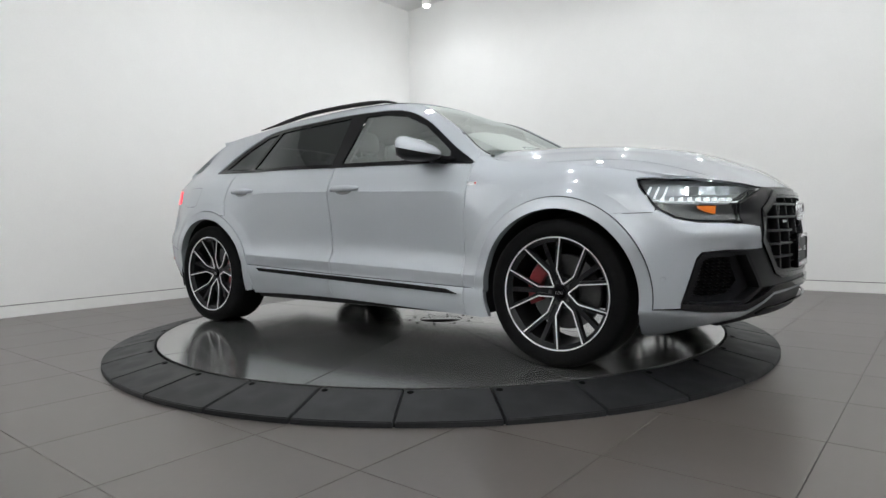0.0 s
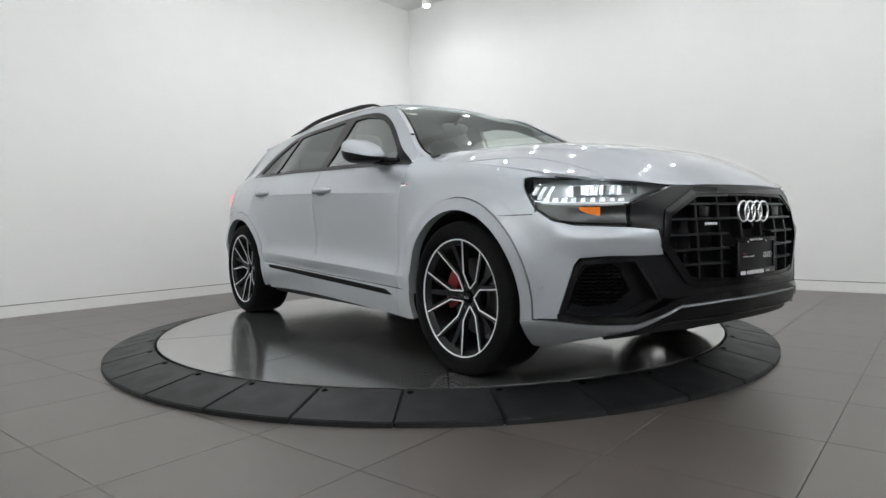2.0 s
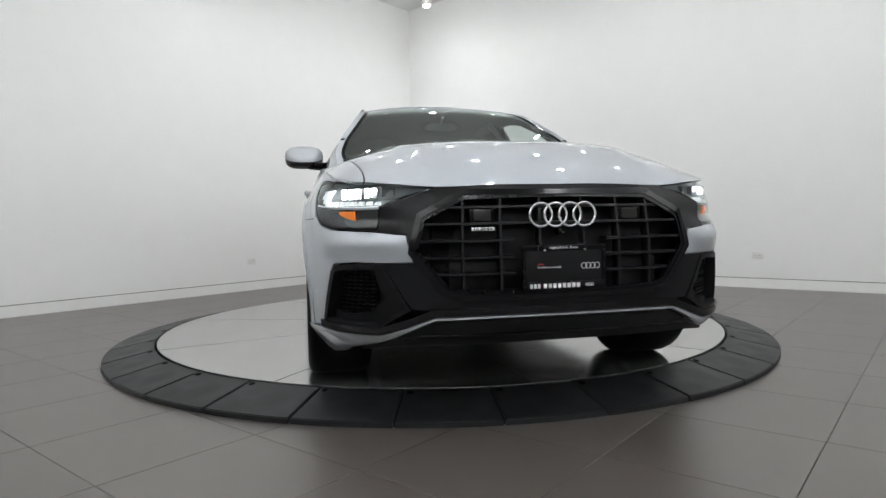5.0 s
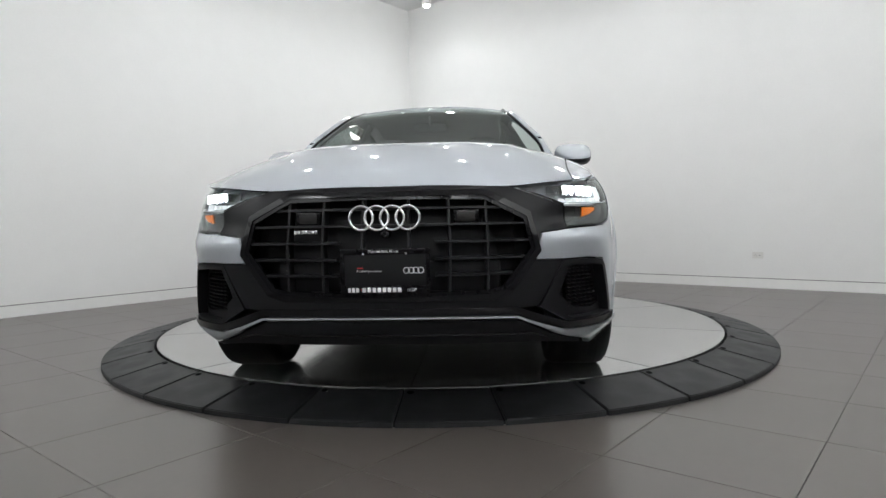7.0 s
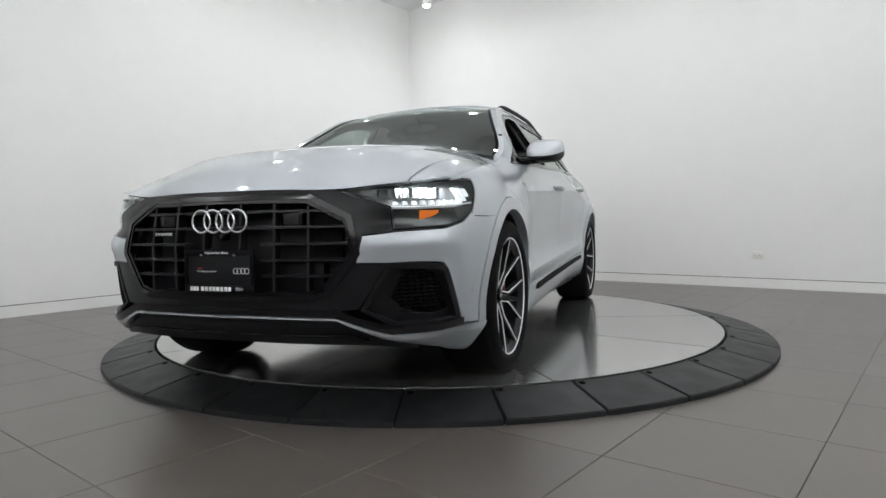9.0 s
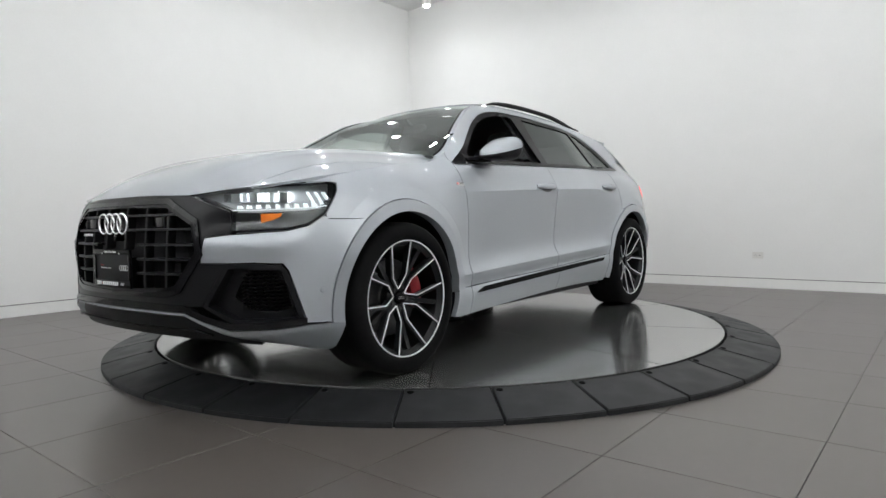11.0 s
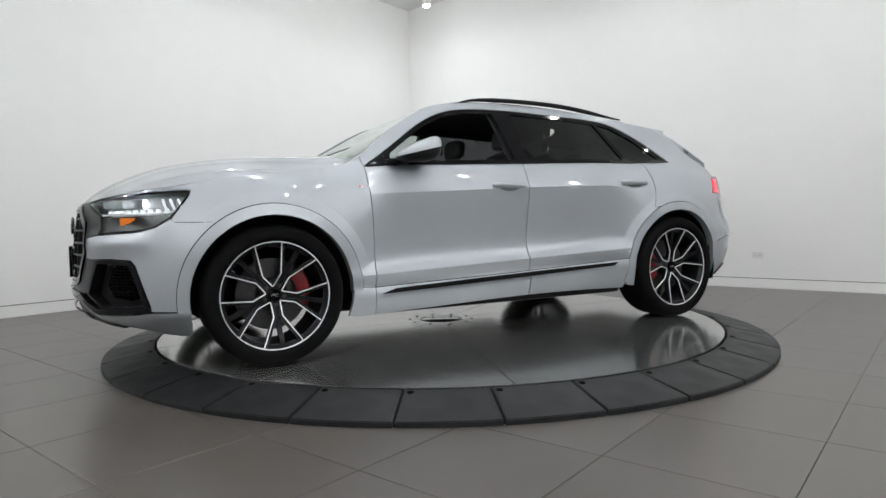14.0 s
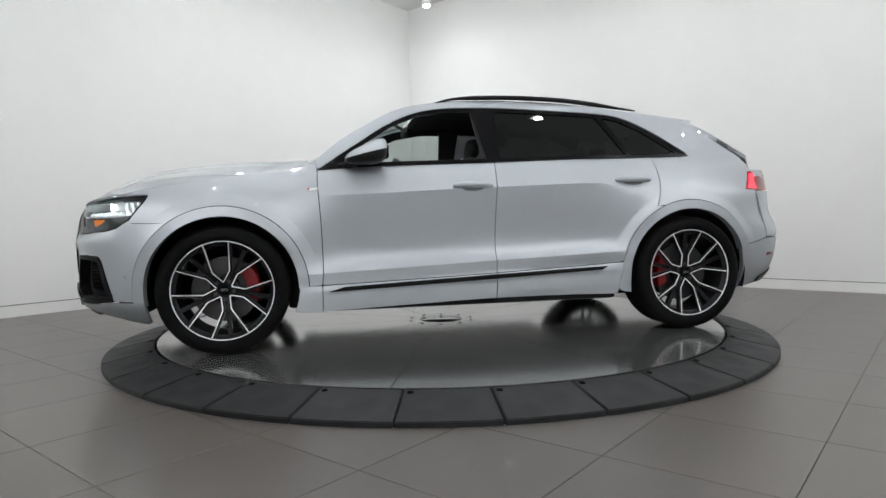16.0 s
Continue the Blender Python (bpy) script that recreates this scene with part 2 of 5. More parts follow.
# fixtures for every spot, the six added fill spots out of view included
for u, v, watts, au, av, az in SPOTS:
    t = thing("ceiling_spot", "white cylindrical ceiling spot on a short stem", "ceiling lamp", "ceiling spots")
    t.matrix_world = Matrix.Translation(room(u, v, CEILING))
    aim = (room(au, av, az) - room(u, v, CEILING - 0.30)).to_track_quat("-Z", "Y").to_matrix().to_4x4()
    part("stem", lathe(bmesh.new(), [(0.001, 0), (0.03, 0), (0.03, -0.02), (0.012, -0.025), (0.012, -0.24)], 16), M_OUTLET, t)
    part("shade", lathe(bmesh.new(), [(0.001, 0.075), (0.055, 0.07), (0.066, 0.06), (0.068, -0.004), (0.062, -0.004), (0.062, 0.02), (0.001, 0.02)], 24, m=Matrix.Translation((0, 0, -0.30)) @ aim), M_OUTLET, t)
    part("bulb", lathe(bmesh.new(), [(0.001, -0.040), (0.020, -0.038), (0.038, -0.030), (0.050, -0.016), (0.055, 0.0), (0.056, 0.015)], 24, m=Matrix.Translation((0, 0, -0.30)) @ aim), M_BULB, t, "glowing white bulb")

# ---- turntable ----
SEG = 32


def sector(bm, a0, a1, r0, r1, z0, z1, low0, low1, n=5, bevel=0.004):
    """A piece of a ring: its top slopes from z0 at r0 to z1 at r1."""
    top, bot = [], []
    for r, zt, zb in ((r0, z0, low0), (r1, z1, low1)):
        top.append([bm.verts.new((r * math.cos(a0 + (a1 - a0) * i / n), r * math.sin(a0 + (a1 - a0) * i / n), zt)) for i in range(n + 1)])
        bot.append([bm.verts.new((r * math.cos(a0 + (a1 - a0) * i / n), r * math.sin(a0 + (a1 - a0) * i / n), zb)) for i in range(n + 1)])
    tops = []
    for i in range(n):
        tops.append(bm.faces.new((top[0][i], top[1][i], top[1][i + 1], top[0][i + 1])))
        bm.faces.new((top[1][i], bot[1][i], bot[1][i + 1], top[1][i + 1]))
        bm.faces.new((top[0][i + 1], bot[0][i + 1], bot[0][i], top[0][i]))
        bm.faces.new((bot[0][i], bot[0][i + 1], bot[1][i + 1], bot[1][i]))
    bm.faces.new((top[0][0], bot[0][0], bot[1][0], top[1][0]))
    bm.faces.new((top[1][n], bot[1][n], bot[0][n], top[0][n]))
    if bevel:
        es = {e for f in tops for e in f.edges if sum(1 for g in e.link_faces if g in tops) == 1}
        bmesh.ops.bevel(bm, geom=list(es), offset=bevel, segments=2, affect="EDGES")
    bmesh.ops.recalc_face_normals(bm, faces=bm.faces[:])
    return bm


ramp = thing("turntable_ring", "black segmented ramp ring round the turntable", "ramp ring")
A_STEP = 2 * math.pi / SEG
gap = 0.0024
ramp_bm = sector(bmesh.new(), gap, A_STEP - gap, 2.016, 2.312, 0.080, 0.026, 0.001, 0.001)
seg = part("ring_segment", ramp_bm, M_RING, ramp, smooth=False)
hole_bm = lathe(bmesh.new(), [(0.0005, 0.0030), (0.013, 0.0030), (0.016, 0.0010), (0.016, -0.006)], 14)
slope = math.atan2(0.054, 0.296)
for i in range(SEG):
    a = radians(-95) + i * A_STEP
    s = seg if i == 0 else new("ring_segment", seg.data)
    s.parent = ramp
    s.rotation_euler = (0, 0, a)
    h = new("bolt", hole.data if i else bpy.data.meshes.new("bolt"))
    if i == 0:
        hole = h
        hole_bm.to_mesh(h.data)
        h.data.materials.append(M_BOLT)
    h.parent = ramp
    h.matrix_basis = Matrix.Rotation(a + 0.017, 4, "Z") @ pose(2.045, 0, 0.0745, 0, math.degrees(slope), 0)
part("ring_base", lathe(bmesh.new(), [(2.012, 0.0), (2.012, 0.060), (2.296, 0.012), (2.296, 0.0)], 96), M_DARK, ramp)

disc = thing("turntable_disc", "round brushed aluminium turntable plate in wedge panels", "turntable")
wedge = part("plate", sector(bmesh.new(), 0.0012, radians(36) - 0.0012, 0.16, 2.0, DISC_Z, DISC_Z, 0.03, 0.03, n=14, bevel=0.002), M_STEEL, disc, smooth=False)
for i in range(1, 10):
    s = new("plate", wedge.data)
    s.parent = disc
    s.rotation_euler = (0, 0, radians(36) * i)
part("hub_plate", lathe(bmesh.new(), [(0.0005, DISC_Z), (0.15, DISC_Z), (0.156, DISC_Z - 0.004), (0.156, 0.03)], 40), M_STEEL, disc)
part("under_frame", lathe(bmesh.new(), [(0.001, 0.0), (1.99, 0.0), (1.99, DISC_Z - 0.012), (0.001, DISC_Z - 0.012)], 72), M_DARK, disc)
for i in range(10):
    b = part("bolt", lathe(bmesh.new(), [(0.0005, 0.004), (0.009, 0.004), (0.011, 0.0)], 10), M_ROTOR, disc)
    a = radians(36) * i + 0.12
    b.location = (0.24 * math.cos(a), 0.24 * math.sin(a), DISC_Z)

# ---- the car: x forward, y to its left, z up, origin on the disc midway between the axles ----
CAR_AT = (-0.032, -0.029)
AXLE, HUB_Z = 1.4975, 0.377
car = thing("car", "silver metallic crossover car with black grille and open driver window", "car")


def spline(xs, ys):
    """A natural cubic through few knots; straight beyond the ends."""
    xs, ys = np.array(xs, float), np.array(ys, float)
    n, h = len(xs), np.diff(xs)
    a = np.eye(n)
    b = np.zeros(n)
    for i in range(1, n - 1):
        a[i, i - 1:i + 2] = h[i - 1], 2 * (h[i - 1] + h[i]), h[i]
        b[i] = 6 * ((ys[i + 1] - ys[i]) / h[i] - (ys[i] - ys[i - 1]) / h[i - 1])
    k = np.linalg.solve(a, b)

    def f(x):
        x = min(max(float(x), xs[0]), xs[-1])
        i = min(max(int(np.searchsorted(xs, x)) - 1, 0), n - 2)
        p, r = xs[i + 1] - x, x - xs[i]
        return float((k[i] * p ** 3 + k[i + 1] * r ** 3) / (6 * h[i]) + (ys[i] / h[i] - k[i] * h[i] / 6) * p + (ys[i + 1] / h[i] - k[i + 1] * h[i] / 6) * r)
    return f


# outline of the body seen from above, from the middle of the nose round to the middle of the tail
PLAN = [(2.462, 0), (2.452, 0.2), (2.425, 0.4), (2.375, 0.59), (2.285, 0.765), (2.165, 0.878), (2.02, 0.945), (1.85, 0.978),
        (1.5, 0.990), (1.1, 0.972), (0.75, 0.957), (0.0, 0.953), (-0.75, 0.960), (-1.1, 0.975), (-1.5, 0.990), (-1.85, 0.965),
        (-2.1, 0.905), (-2.3, 0.79), (-2.42, 0.6), (-2.475, 0.35), (-2.495, 0.15), (-2.50, 0)]
_s = [0.0]
for (xa, ya), (xb, yb) in zip(PLAN, PLAN[1:]):
    _s.append(_s[-1] + math.hypot(xb - xa, yb - ya))
plan_x, plan_y = spline(_s, [p[0] for p in PLAN]), spline(_s, [p[1] for p in PLAN])
LEN = _s[-1]
_fine = np.linspace(0, LEN, 1200)
_fx = np.array([plan_x(s) for s in _fine])
_fy = np.array([plan_y(s) for s in _fine])
_ft = np.stack([np.gradient(_fx, _fine), np.gradient(_fy, _fine)], 1)
_ft /= np.linalg.norm(_ft, axis=1)[:, None]


def ax(x):
    """Way along the outline at which the body has this x."""
    return float(np.interp(-x, -_fx, _fine))


def ay(y, rear=False):
    """The same for a half-width on the nose or on the tail."""
    if rear:
        k = _fine > LEN * 0.6
        return float(np.interp(-y, -_fy[k], _fine[k]))
    k = _fine < LEN * 0.25
    return float(np.interp(y, _fy[k], _fine[k]))


# how far the sections draw in from the outline, by height, at stations along the car
S_FRONT = spline([0.20, 0.28, 0.36, 0.45, 0.60, 0.74, 0.84, 0.90, 0.96, 1.05], [0.10, 0.05, 0.012, 0.0, 0.0, 0.008, 0.03, 0.06, 0.13, 0.26])
S_AXLE_F = spline([0.20, 0.30, 0.45, 0.65, 0.78, 0.86, 0.93, 0.98, 1.02, 1.06, 1.12], [0.03, 0.015, 0.012, 0.008, 0.016, 0.034, 0.062, 0.092, 0.130, 0.185, 0.29])
CREASE_LOW, CREASE_HIGH = 0.493, 0.957    # heights of the door's two folds midway along the car
_low = spline([0.20, 0.26, 0.33, 0.40, 0.418, 0.440, 0.456, CREASE_LOW], [0.075, 0.035, 0.010, 0.008, 0.018, 0.018, 0.012, 0.006])
_mid = spline([CREASE_LOW, 0.53, 0.57, 0.63, 0.70, 0.80, 0.90, CREASE_HIGH], [0.006, 0.030, 0.043, 0.047, 0.042, 0.031, 0.0205, 0.0160])
_high = spline([CREASE_HIGH, 1.00, 1.06, 1.11, 1.16, 1.25, 1.40, 1.50, 1.58, 1.66], [0.0160, 0.036, 0.067, 0.098, 0.130, 0.192, 0.290, 0.358, 0.425, 0.52])


def S_DOOR(z):
    return _low(z) if z < CREASE_LOW else _mid(z) if z < CREASE_HIGH else _high(z)


S_AXLE_R = spline([0.20, 0.30, 0.45, 0.65, 0.80, 0.90, 0.98, 1.06, 1.13, 1.18, 1.28, 1.40, 1.50, 1.60],
                  [0.05, 0.02, 0.014, 0.010, 0.015, 0.027, 0.052, 0.093, 0.150, 0.205, 0.272, 0.345, 0.415, 0.50])
S_TAIL = spline([0.20, 0.30, 0.40, 0.52, 0.64, 0.76, 0.90, 1.00, 1.08, 1.15, 1.25, 1.40], [0.14, 0.06, 0.02, 0.0, 0.004, 0.045, 0.06, 0.075, 0.10, 0.16, 0.27, 0.42])
STATIONS = [(0.0, S_FRONT), (ax(2.20), S_FRONT), (ax(1.72), S_AXLE_F), (ax(1.30), S_AXLE_F), (ax(0.72), S_DOOR), (ax(-0.72), S_DOOR),
            (ax(-1.30), S_AXLE_R), (ax(-1.75), S_AXLE_R), (ax(-2.25), S_TAIL), (LEN, S_TAIL)]


FLARE, R_FLARE = 0.013, 0.560    # depth of the flare and radius of its outer fold


def blister(x, z):
    """The brow that swells over each wheel arch."""
    r = min(math.hypot(x - AXLE, z - HUB_Z), math.hypot(x + AXLE, z - HUB_Z))
    return FLARE * min(max((R_FLARE - r) / 0.07, 0), 1) * min(max((z - 0.40) / 0.2, 0), 1)


def shelf(s, z):
    """The ledge of the bumper's corner under the headlamp."""
    w = min(max((s - 0.56) / 0.12, 0), 1) * min(max((1.08 - s) / 0.20, 0), 1)
    return w * (0.020 * math.exp(-((z - 0.675) / 0.050) ** 2) - 0.014 * math.exp(-((z - 0.755) / 0.03) ** 2))


RISE = 0.041    # the folds climb towards the tail


def lean(x, z):
    """How far the folds have sunk below their height midway along the car."""
    k = min(max((1.40 - abs(x)) / 0.60, 0), 1)
    k = k * k * (3 - 2 * k)
    return RISE * min(max(x, -1.1), 1.1) * min(max((0.85 + 0.21 * k - z) / (0.25 - 0.15 * k), 0), 1)


def fold_z(x, c):
    z = c
    for _ in range(12):
        z = c - lean(x, z)
    return z


def inset(s, z):
    x = float(np.interp(s, _fine, _fx))
    return section(s, z + lean(x, z)) - blister(x, z) - shelf(s, z)


def section(s, z):
    for (s0, f0), (s1, f1) in zip(STATIONS, STATIONS[1:]):
        if s <= s1:
            k = (s - s0) / (s1 - s0)
            k = k * k * (3 - 2 * k)
            return f0(z) * (1 - k) + f1(z) * k
    return S_TAIL(z)


def skin(s, z, h=0.0):
    """A place on the body's flank, wrapped from nose to tail; h: how far proud of it."""
    i = min(max(s / LEN, 0), 1) * (len(_fine) - 1)
    i0 = min(int(i), len(_fine) - 2)
    k = i - i0
    x, y = _fx[i0] * (1 - k) + _fx[i0 + 1] * k, _fy[i0] * (1 - k) + _fy[i0 + 1] * k
    tx, ty = _ft[i0] * (1 - k) + _ft[i0 + 1] * k
    d = h - inset(s, z)
    return Vector((x + ty * d, y - tx * d, z))


# the car's line from the hood over the roof: middle profile, and the edge where the flank ends
mid_z = spline([-2.50, -2.30, -2.12, -1.66, -1.40, -1.10, -0.70, -0.30, 0.00, 0.20, 0.55, 0.90, 1.06, 1.20, 1.50, 1.80, 2.00, 2.20, 2.34, 2.43, 2.47],
               [1.02, 1.115, 1.215, 1.478, 1.535, 1.580, 1.617, 1.628, 1.614, 1.588, 1.414, 1.232, 1.196, 1.186, 1.168, 1.134, 1.098, 1.038, 0.972, 0.898, 0.86])
edge_z = spline([-2.50, -2.31, -2.12, -1.64, -1.42, -1.20, -0.77, -0.30, 0.13, 0.285, 0.436, 0.62, 0.806, 0.95, 1.05, 1.20, 1.50, 1.90, 2.08, 2.30, 2.47],
                [1.02, 1.09, 1.19, 1.455, 1.490, 1.520, 1.556, 1.573, 1.555, 1.533, 1.489, 1.388, 1.268, 1.148, 1.098, 1.078, 1.040, 0.973, 0.928, 0.86, 0.82])


def flank_y(x, z):
    return skin(ax(x), z).y


_EX = np.linspace(-2.5, 2.47, 400)
_EY = np.array([flank_y(min(max(x, -2.1), 2.06), edge_z(min(max(x, -2.1), 2.06))) for x in _EX])


def edge_y(x):
    return float(np.interp(x, _EX, _EY))


def top(x, y, h=0.0):
    """A place on the hood, windscreen, roof or rear window."""
    v = min(abs(y) / edge_y(x), 1.25)
    p = 2.4 if x < 1.0 else 2.4 + min((x - 1.0) / 0.3, 1) * 0.9
    z = mid_z(x) - (mid_z(x) - edge_z(x)) * v ** p
    return Vector((x, y, z + h))


from mathutils.geometry import delaunay_2d_cdt


def curve(pts, n=6, closed=False):
    """A smooth run through few points."""
    pts = [Vector(p) for p in pts]
    out = []
    m = len(pts)
    for i in range(m if closed else m - 1):
        p0, p1, p2, p3 = (pts[(i + k) % m] if closed else pts[min(max(i + k, 0), m - 1)] for k in (-1, 0, 1, 2))
        for k in range(n):
            t = k / n
            out.append(0.5 * ((2 * p1) + (p2 - p0) * t + (2 * p0 - 5 * p1 + 4 * p2 - p3) * t * t + (3 * p1 - p0 - 3 * p2 + p3) * t ** 3))
    if not closed:
        out.append(pts[-1])
    return [tuple(p) for p in out]


def dense(poly, step):
    out = []
    for a, b in zip(poly, poly[1:] + poly[:1]):
        n = max(1, int(math.hypot(b[0] - a[0], b[1] - a[1]) / step))
        out += [(a[0] + (b[0] - a[0]) * i / n, a[1] + (b[1] - a[1]) * i / n) for i in range(n)]
    return out


def inside(p, poly):
    c = False
    for (xa, ya), (xb, yb) in zip(poly, poly[1:] + poly[:1]):
        if (ya > p[1]) != (yb > p[1]) and p[0] < (xb - xa) * (p[1] - ya) / (yb - ya) + xa:
            c = not c
    return c


def sheet(outlines, place, step=0.03, rim=0.03, sides=(1, -1), bm=None, folds=()):
    """A panel: outlines (the first the border, the others openings) in the surface's own measures,
    laid on it by place(u, v, depth), with its border folded inward by rim."""
    bm = bm or bmesh.new()
    loops = [dense(o, step) for o in outlines]
    pts = [Vector(p) for lo in loops for p in lo]
    edges, k = [], 0
    for lo in loops:
        edges += [(k + i, k + (i + 1) % len(lo)) for i in range(len(lo))]
        k += len(lo)
    us, vs = [p[0] for p in loops[0]], [p[1] for p in loops[0]]
    nu, nv = int((max(us) - min(us)) / step), int((max(vs) - min(vs)) / step)
    walls = [w for lo in loops for w in lo]
    for fold in folds:
        run_in = [p for p in fold if inside(p, loops[0]) and (np.hypot(*(np.array(walls) - p).T).min() > 0.004)]
        edges += [(len(pts) + i, len(pts) + i + 1) for i in range(len(run_in) - 1)]
        pts += [Vector(p) for p in run_in]
        walls = walls + run_in
    wa = np.array(walls)
    for i in range(1, nu + 1):
        for j in range(1, nv + 1):
            p = (min(us) + i * step + (0.37 * step if j % 2 else 0), min(vs) + j * step)
            if inside(p, loops[0]) and not any(inside(p, lo) for lo in loops[1:]):
                if ((wa - p) ** 2).sum(1).min() > (0.45 * step) ** 2:
                    pts.append(Vector(p))
    v2, _, tris, *_ = delaunay_2d_cdt(pts, edges, [], 0, 1e-6)
    tris = [t for t in tris if (lambda c: inside(c, loops[0]) and not any(inside(c, lo) for lo in loops[1:]))
            (tuple(sum((v2[i] for i in t), Vector((0, 0))) / 3))]
    use = {}
    for t in tris:
        for a, b in zip(t, (*t[1:], t[0])):
            use[frozenset((a, b))] = use.get(frozenset((a, b)), 0) + 1
    out = [(a, b) for t in tris for a, b in zip(t, (*t[1:], t[0])) if use[frozenset((a, b))] == 1]
    for sd in sides:
        flip = Vector((1, sd, 1))
        vv = [bm.verts.new(place(p[0], p[1], 0.0) * flip) for p in v2]
        fs = [bm.faces.new([vv[i] for i in t]) for t in tris]
        if rim:
            low = {}
            for a, b in out:
                for i in (a, b):
                    if i not in low:
                        low[i] = bm.verts.new(place(v2[i][0], v2[i][1], -rim) * flip)
                bm.faces.new((vv[b], vv[a], low[a], low[b]))
    loose = [v for v in bm.verts if not v.link_faces]
    bmesh.ops.delete(bm, geom=loose, context="VERTS")
    bmesh.ops.recalc_face_normals(bm, faces=bm.faces[:])
    return bm


def on_skin(h=0.0):
    return lambda s, z, d: skin(s, z, h + d)


def on_top(h=0.0):
    return lambda x, y, d: top(x, y, h + d)


def face_out(bm, mid=Vector((0, 0, 0.7))):
    """Turns all faces of a panel to look away from the car's middle."""
    tot = sum((f.normal.dot(f.calc_center_median() - mid)) * f.calc_area() for f in bm.faces)
    if tot < 0:
        bmesh.ops.reverse_faces(bm, faces=bm.faces[:])
    return bm


def panel(name, outlines, mat, parent=None, label="", place=None, h=0.0, step=0.03, rim=0.03, sides=(1, -1), angle=50, folds=()):
    """One panel for each side that it is wanted on."""
    made = []
    for sd in sides:
        bm = sheet(outlines, place or on_skin(h), step, rim, (sd,), folds=folds)
        bm.normal_update()
        made.append(part(name, face_out(bm), mat, parent or car, label, angle=angle))
    return made


def X(pts):
    """Side outlines given as (x, z) into the flank's own measure."""
    return [(ax(x), z) for x, z in pts]


def Yf(pts):
    return [(ay(y), z) for y, z in pts]


def Yr(pts):
    return [(ay(y, True), z) for y, z in pts]


def arc(cx, r, a0, a1, n=28, cz=HUB_Z):
    """Round a wheel, in degrees from the front over the top."""
    return [(cx + r * math.cos(radians(a0 + (a1 - a0) * i / n)), cz + r * math.sin(radians(a0 + (a1 - a0) * i / n))) for i in range(n + 1)]


R_OUT, R_IN = 0.490, 0.430
g = 0.0026   # half a panel gap

# belt, window and seam lines as (x, z)
belt = spline([-1.60, -1.05, -0.64, -0.18, 0.30, 0.69, 0.95], [1.186, 1.166, 1.156, 1.138, 1.122, 1.106, 1.090])
sill_top = spline([-1.05, -0.16, 0.95], [0.464, 0.420, 0.382])
SEAM_F = [(0.930, 0.385), (0.922, 0.505), (0.928, 0.741), (0.942, 0.975), (0.938, 1.075)]
SEAM_M = [(-0.158, 0.42), (-0.156, 0.503), (-0.156, 0.66), (-0.164, 0.896), (-0.178, 1.134)]
SEAM_R = [(-1.255, 0.827), (-1.282, 0.90), (-1.295, 0.98), (-1.296, 1.10), (-1.29, 1.168)]


def run(f, x0, x1, n=14, dz=0.0):
    return [(x0 + (x1 - x0) * i / n, f(x0 + (x1 - x0) * i / n) + dz) for i in range(n + 1)]


def seam(pts, dx=0.0):
    return [(x + dx, z) for x, z in curve(pts, 5)]


def rear_arc_x(z):
    return math.sqrt(max(R_OUT ** 2 - (z - HUB_Z) ** 2, 0))


FOLDS = [[(ax(x), fold_z(x, c)) for x in np.arange(-1.30, 1.10, 0.018)] for c in (CREASE_LOW, CREASE_HIGH)]
FLARES = [X(arc(side * AXLE, R_FLARE, 8, 172, 70)) for side in (1, -1)]

# front wing
a_front = math.degrees(math.asin((0.772 - HUB_Z) / R_OUT))
wing = (run(edge_z, 2.075, 0.945, 26, -0.004) + seam(SEAM_F[::-1], g) + arc(AXLE, R_OUT + g, 180 - 0.5, a_front, 30)
        + [(1.875, 0.775), (1.995, 0.777), (1.994, 0.797), (1.919, 0.897), (1.904, 0.936), (1.93, 0.940), (2.0, 0.939), (2.075, 0.930)])
panel("front_wing", [X(wing)], M_SILVER, step=0.018, angle=7.5, folds=FLARES)
# doors
door = run(sill_top, 0.925 - g, -0.157 + g, 12, g) + seam(SEAM_M, g) + run(belt, -0.175, 0.933, 14, -0.004) + seam(SEAM_F, -g)[::-1][1:-1]
panel("front_door", [X(door)], M_SILVER, step=0.018, angle=24, folds=FOLDS)
a_r = math.degrees(math.asin((0.469 - HUB_Z) / R_OUT))
a_r2 = math.degrees(math.asin((0.827 - HUB_Z) / R_OUT))
rear_door_line = (run(sill_top, -0.163 - g, -0.985, 9, g) + arc(-AXLE, R_OUT + g, a_r, a_r2 - 1, 14) + seam(SEAM_R, g)
                  + run(belt, -1.28, -0.185, 12, -0.004) + seam(SEAM_M, -g)[::-1][1:-1])
panel("rear_door", [X(rear_door_line)], M_SILVER, step=0.018, angle=24, folds=FOLDS + FLARES[1:])
# windows: the dark frame round them, then the panes
DLO_TOP = curve([(-1.60, 1.190), (-1.49, 1.268), (-1.30, 1.388), (-1.14, 1.462), (-0.97, 1.486), (-0.717, 1.498), (-0.31, 1.516), (0.073, 1.508), (0.295, 1.470),
                 (0.485, 1.386), (0.668, 1.266), (0.80, 1.176), (0.918, 1.094)], 5)
dlo = run(belt, 0.915, -1.60, 40, 0.0)[:-1] + DLO_TOP
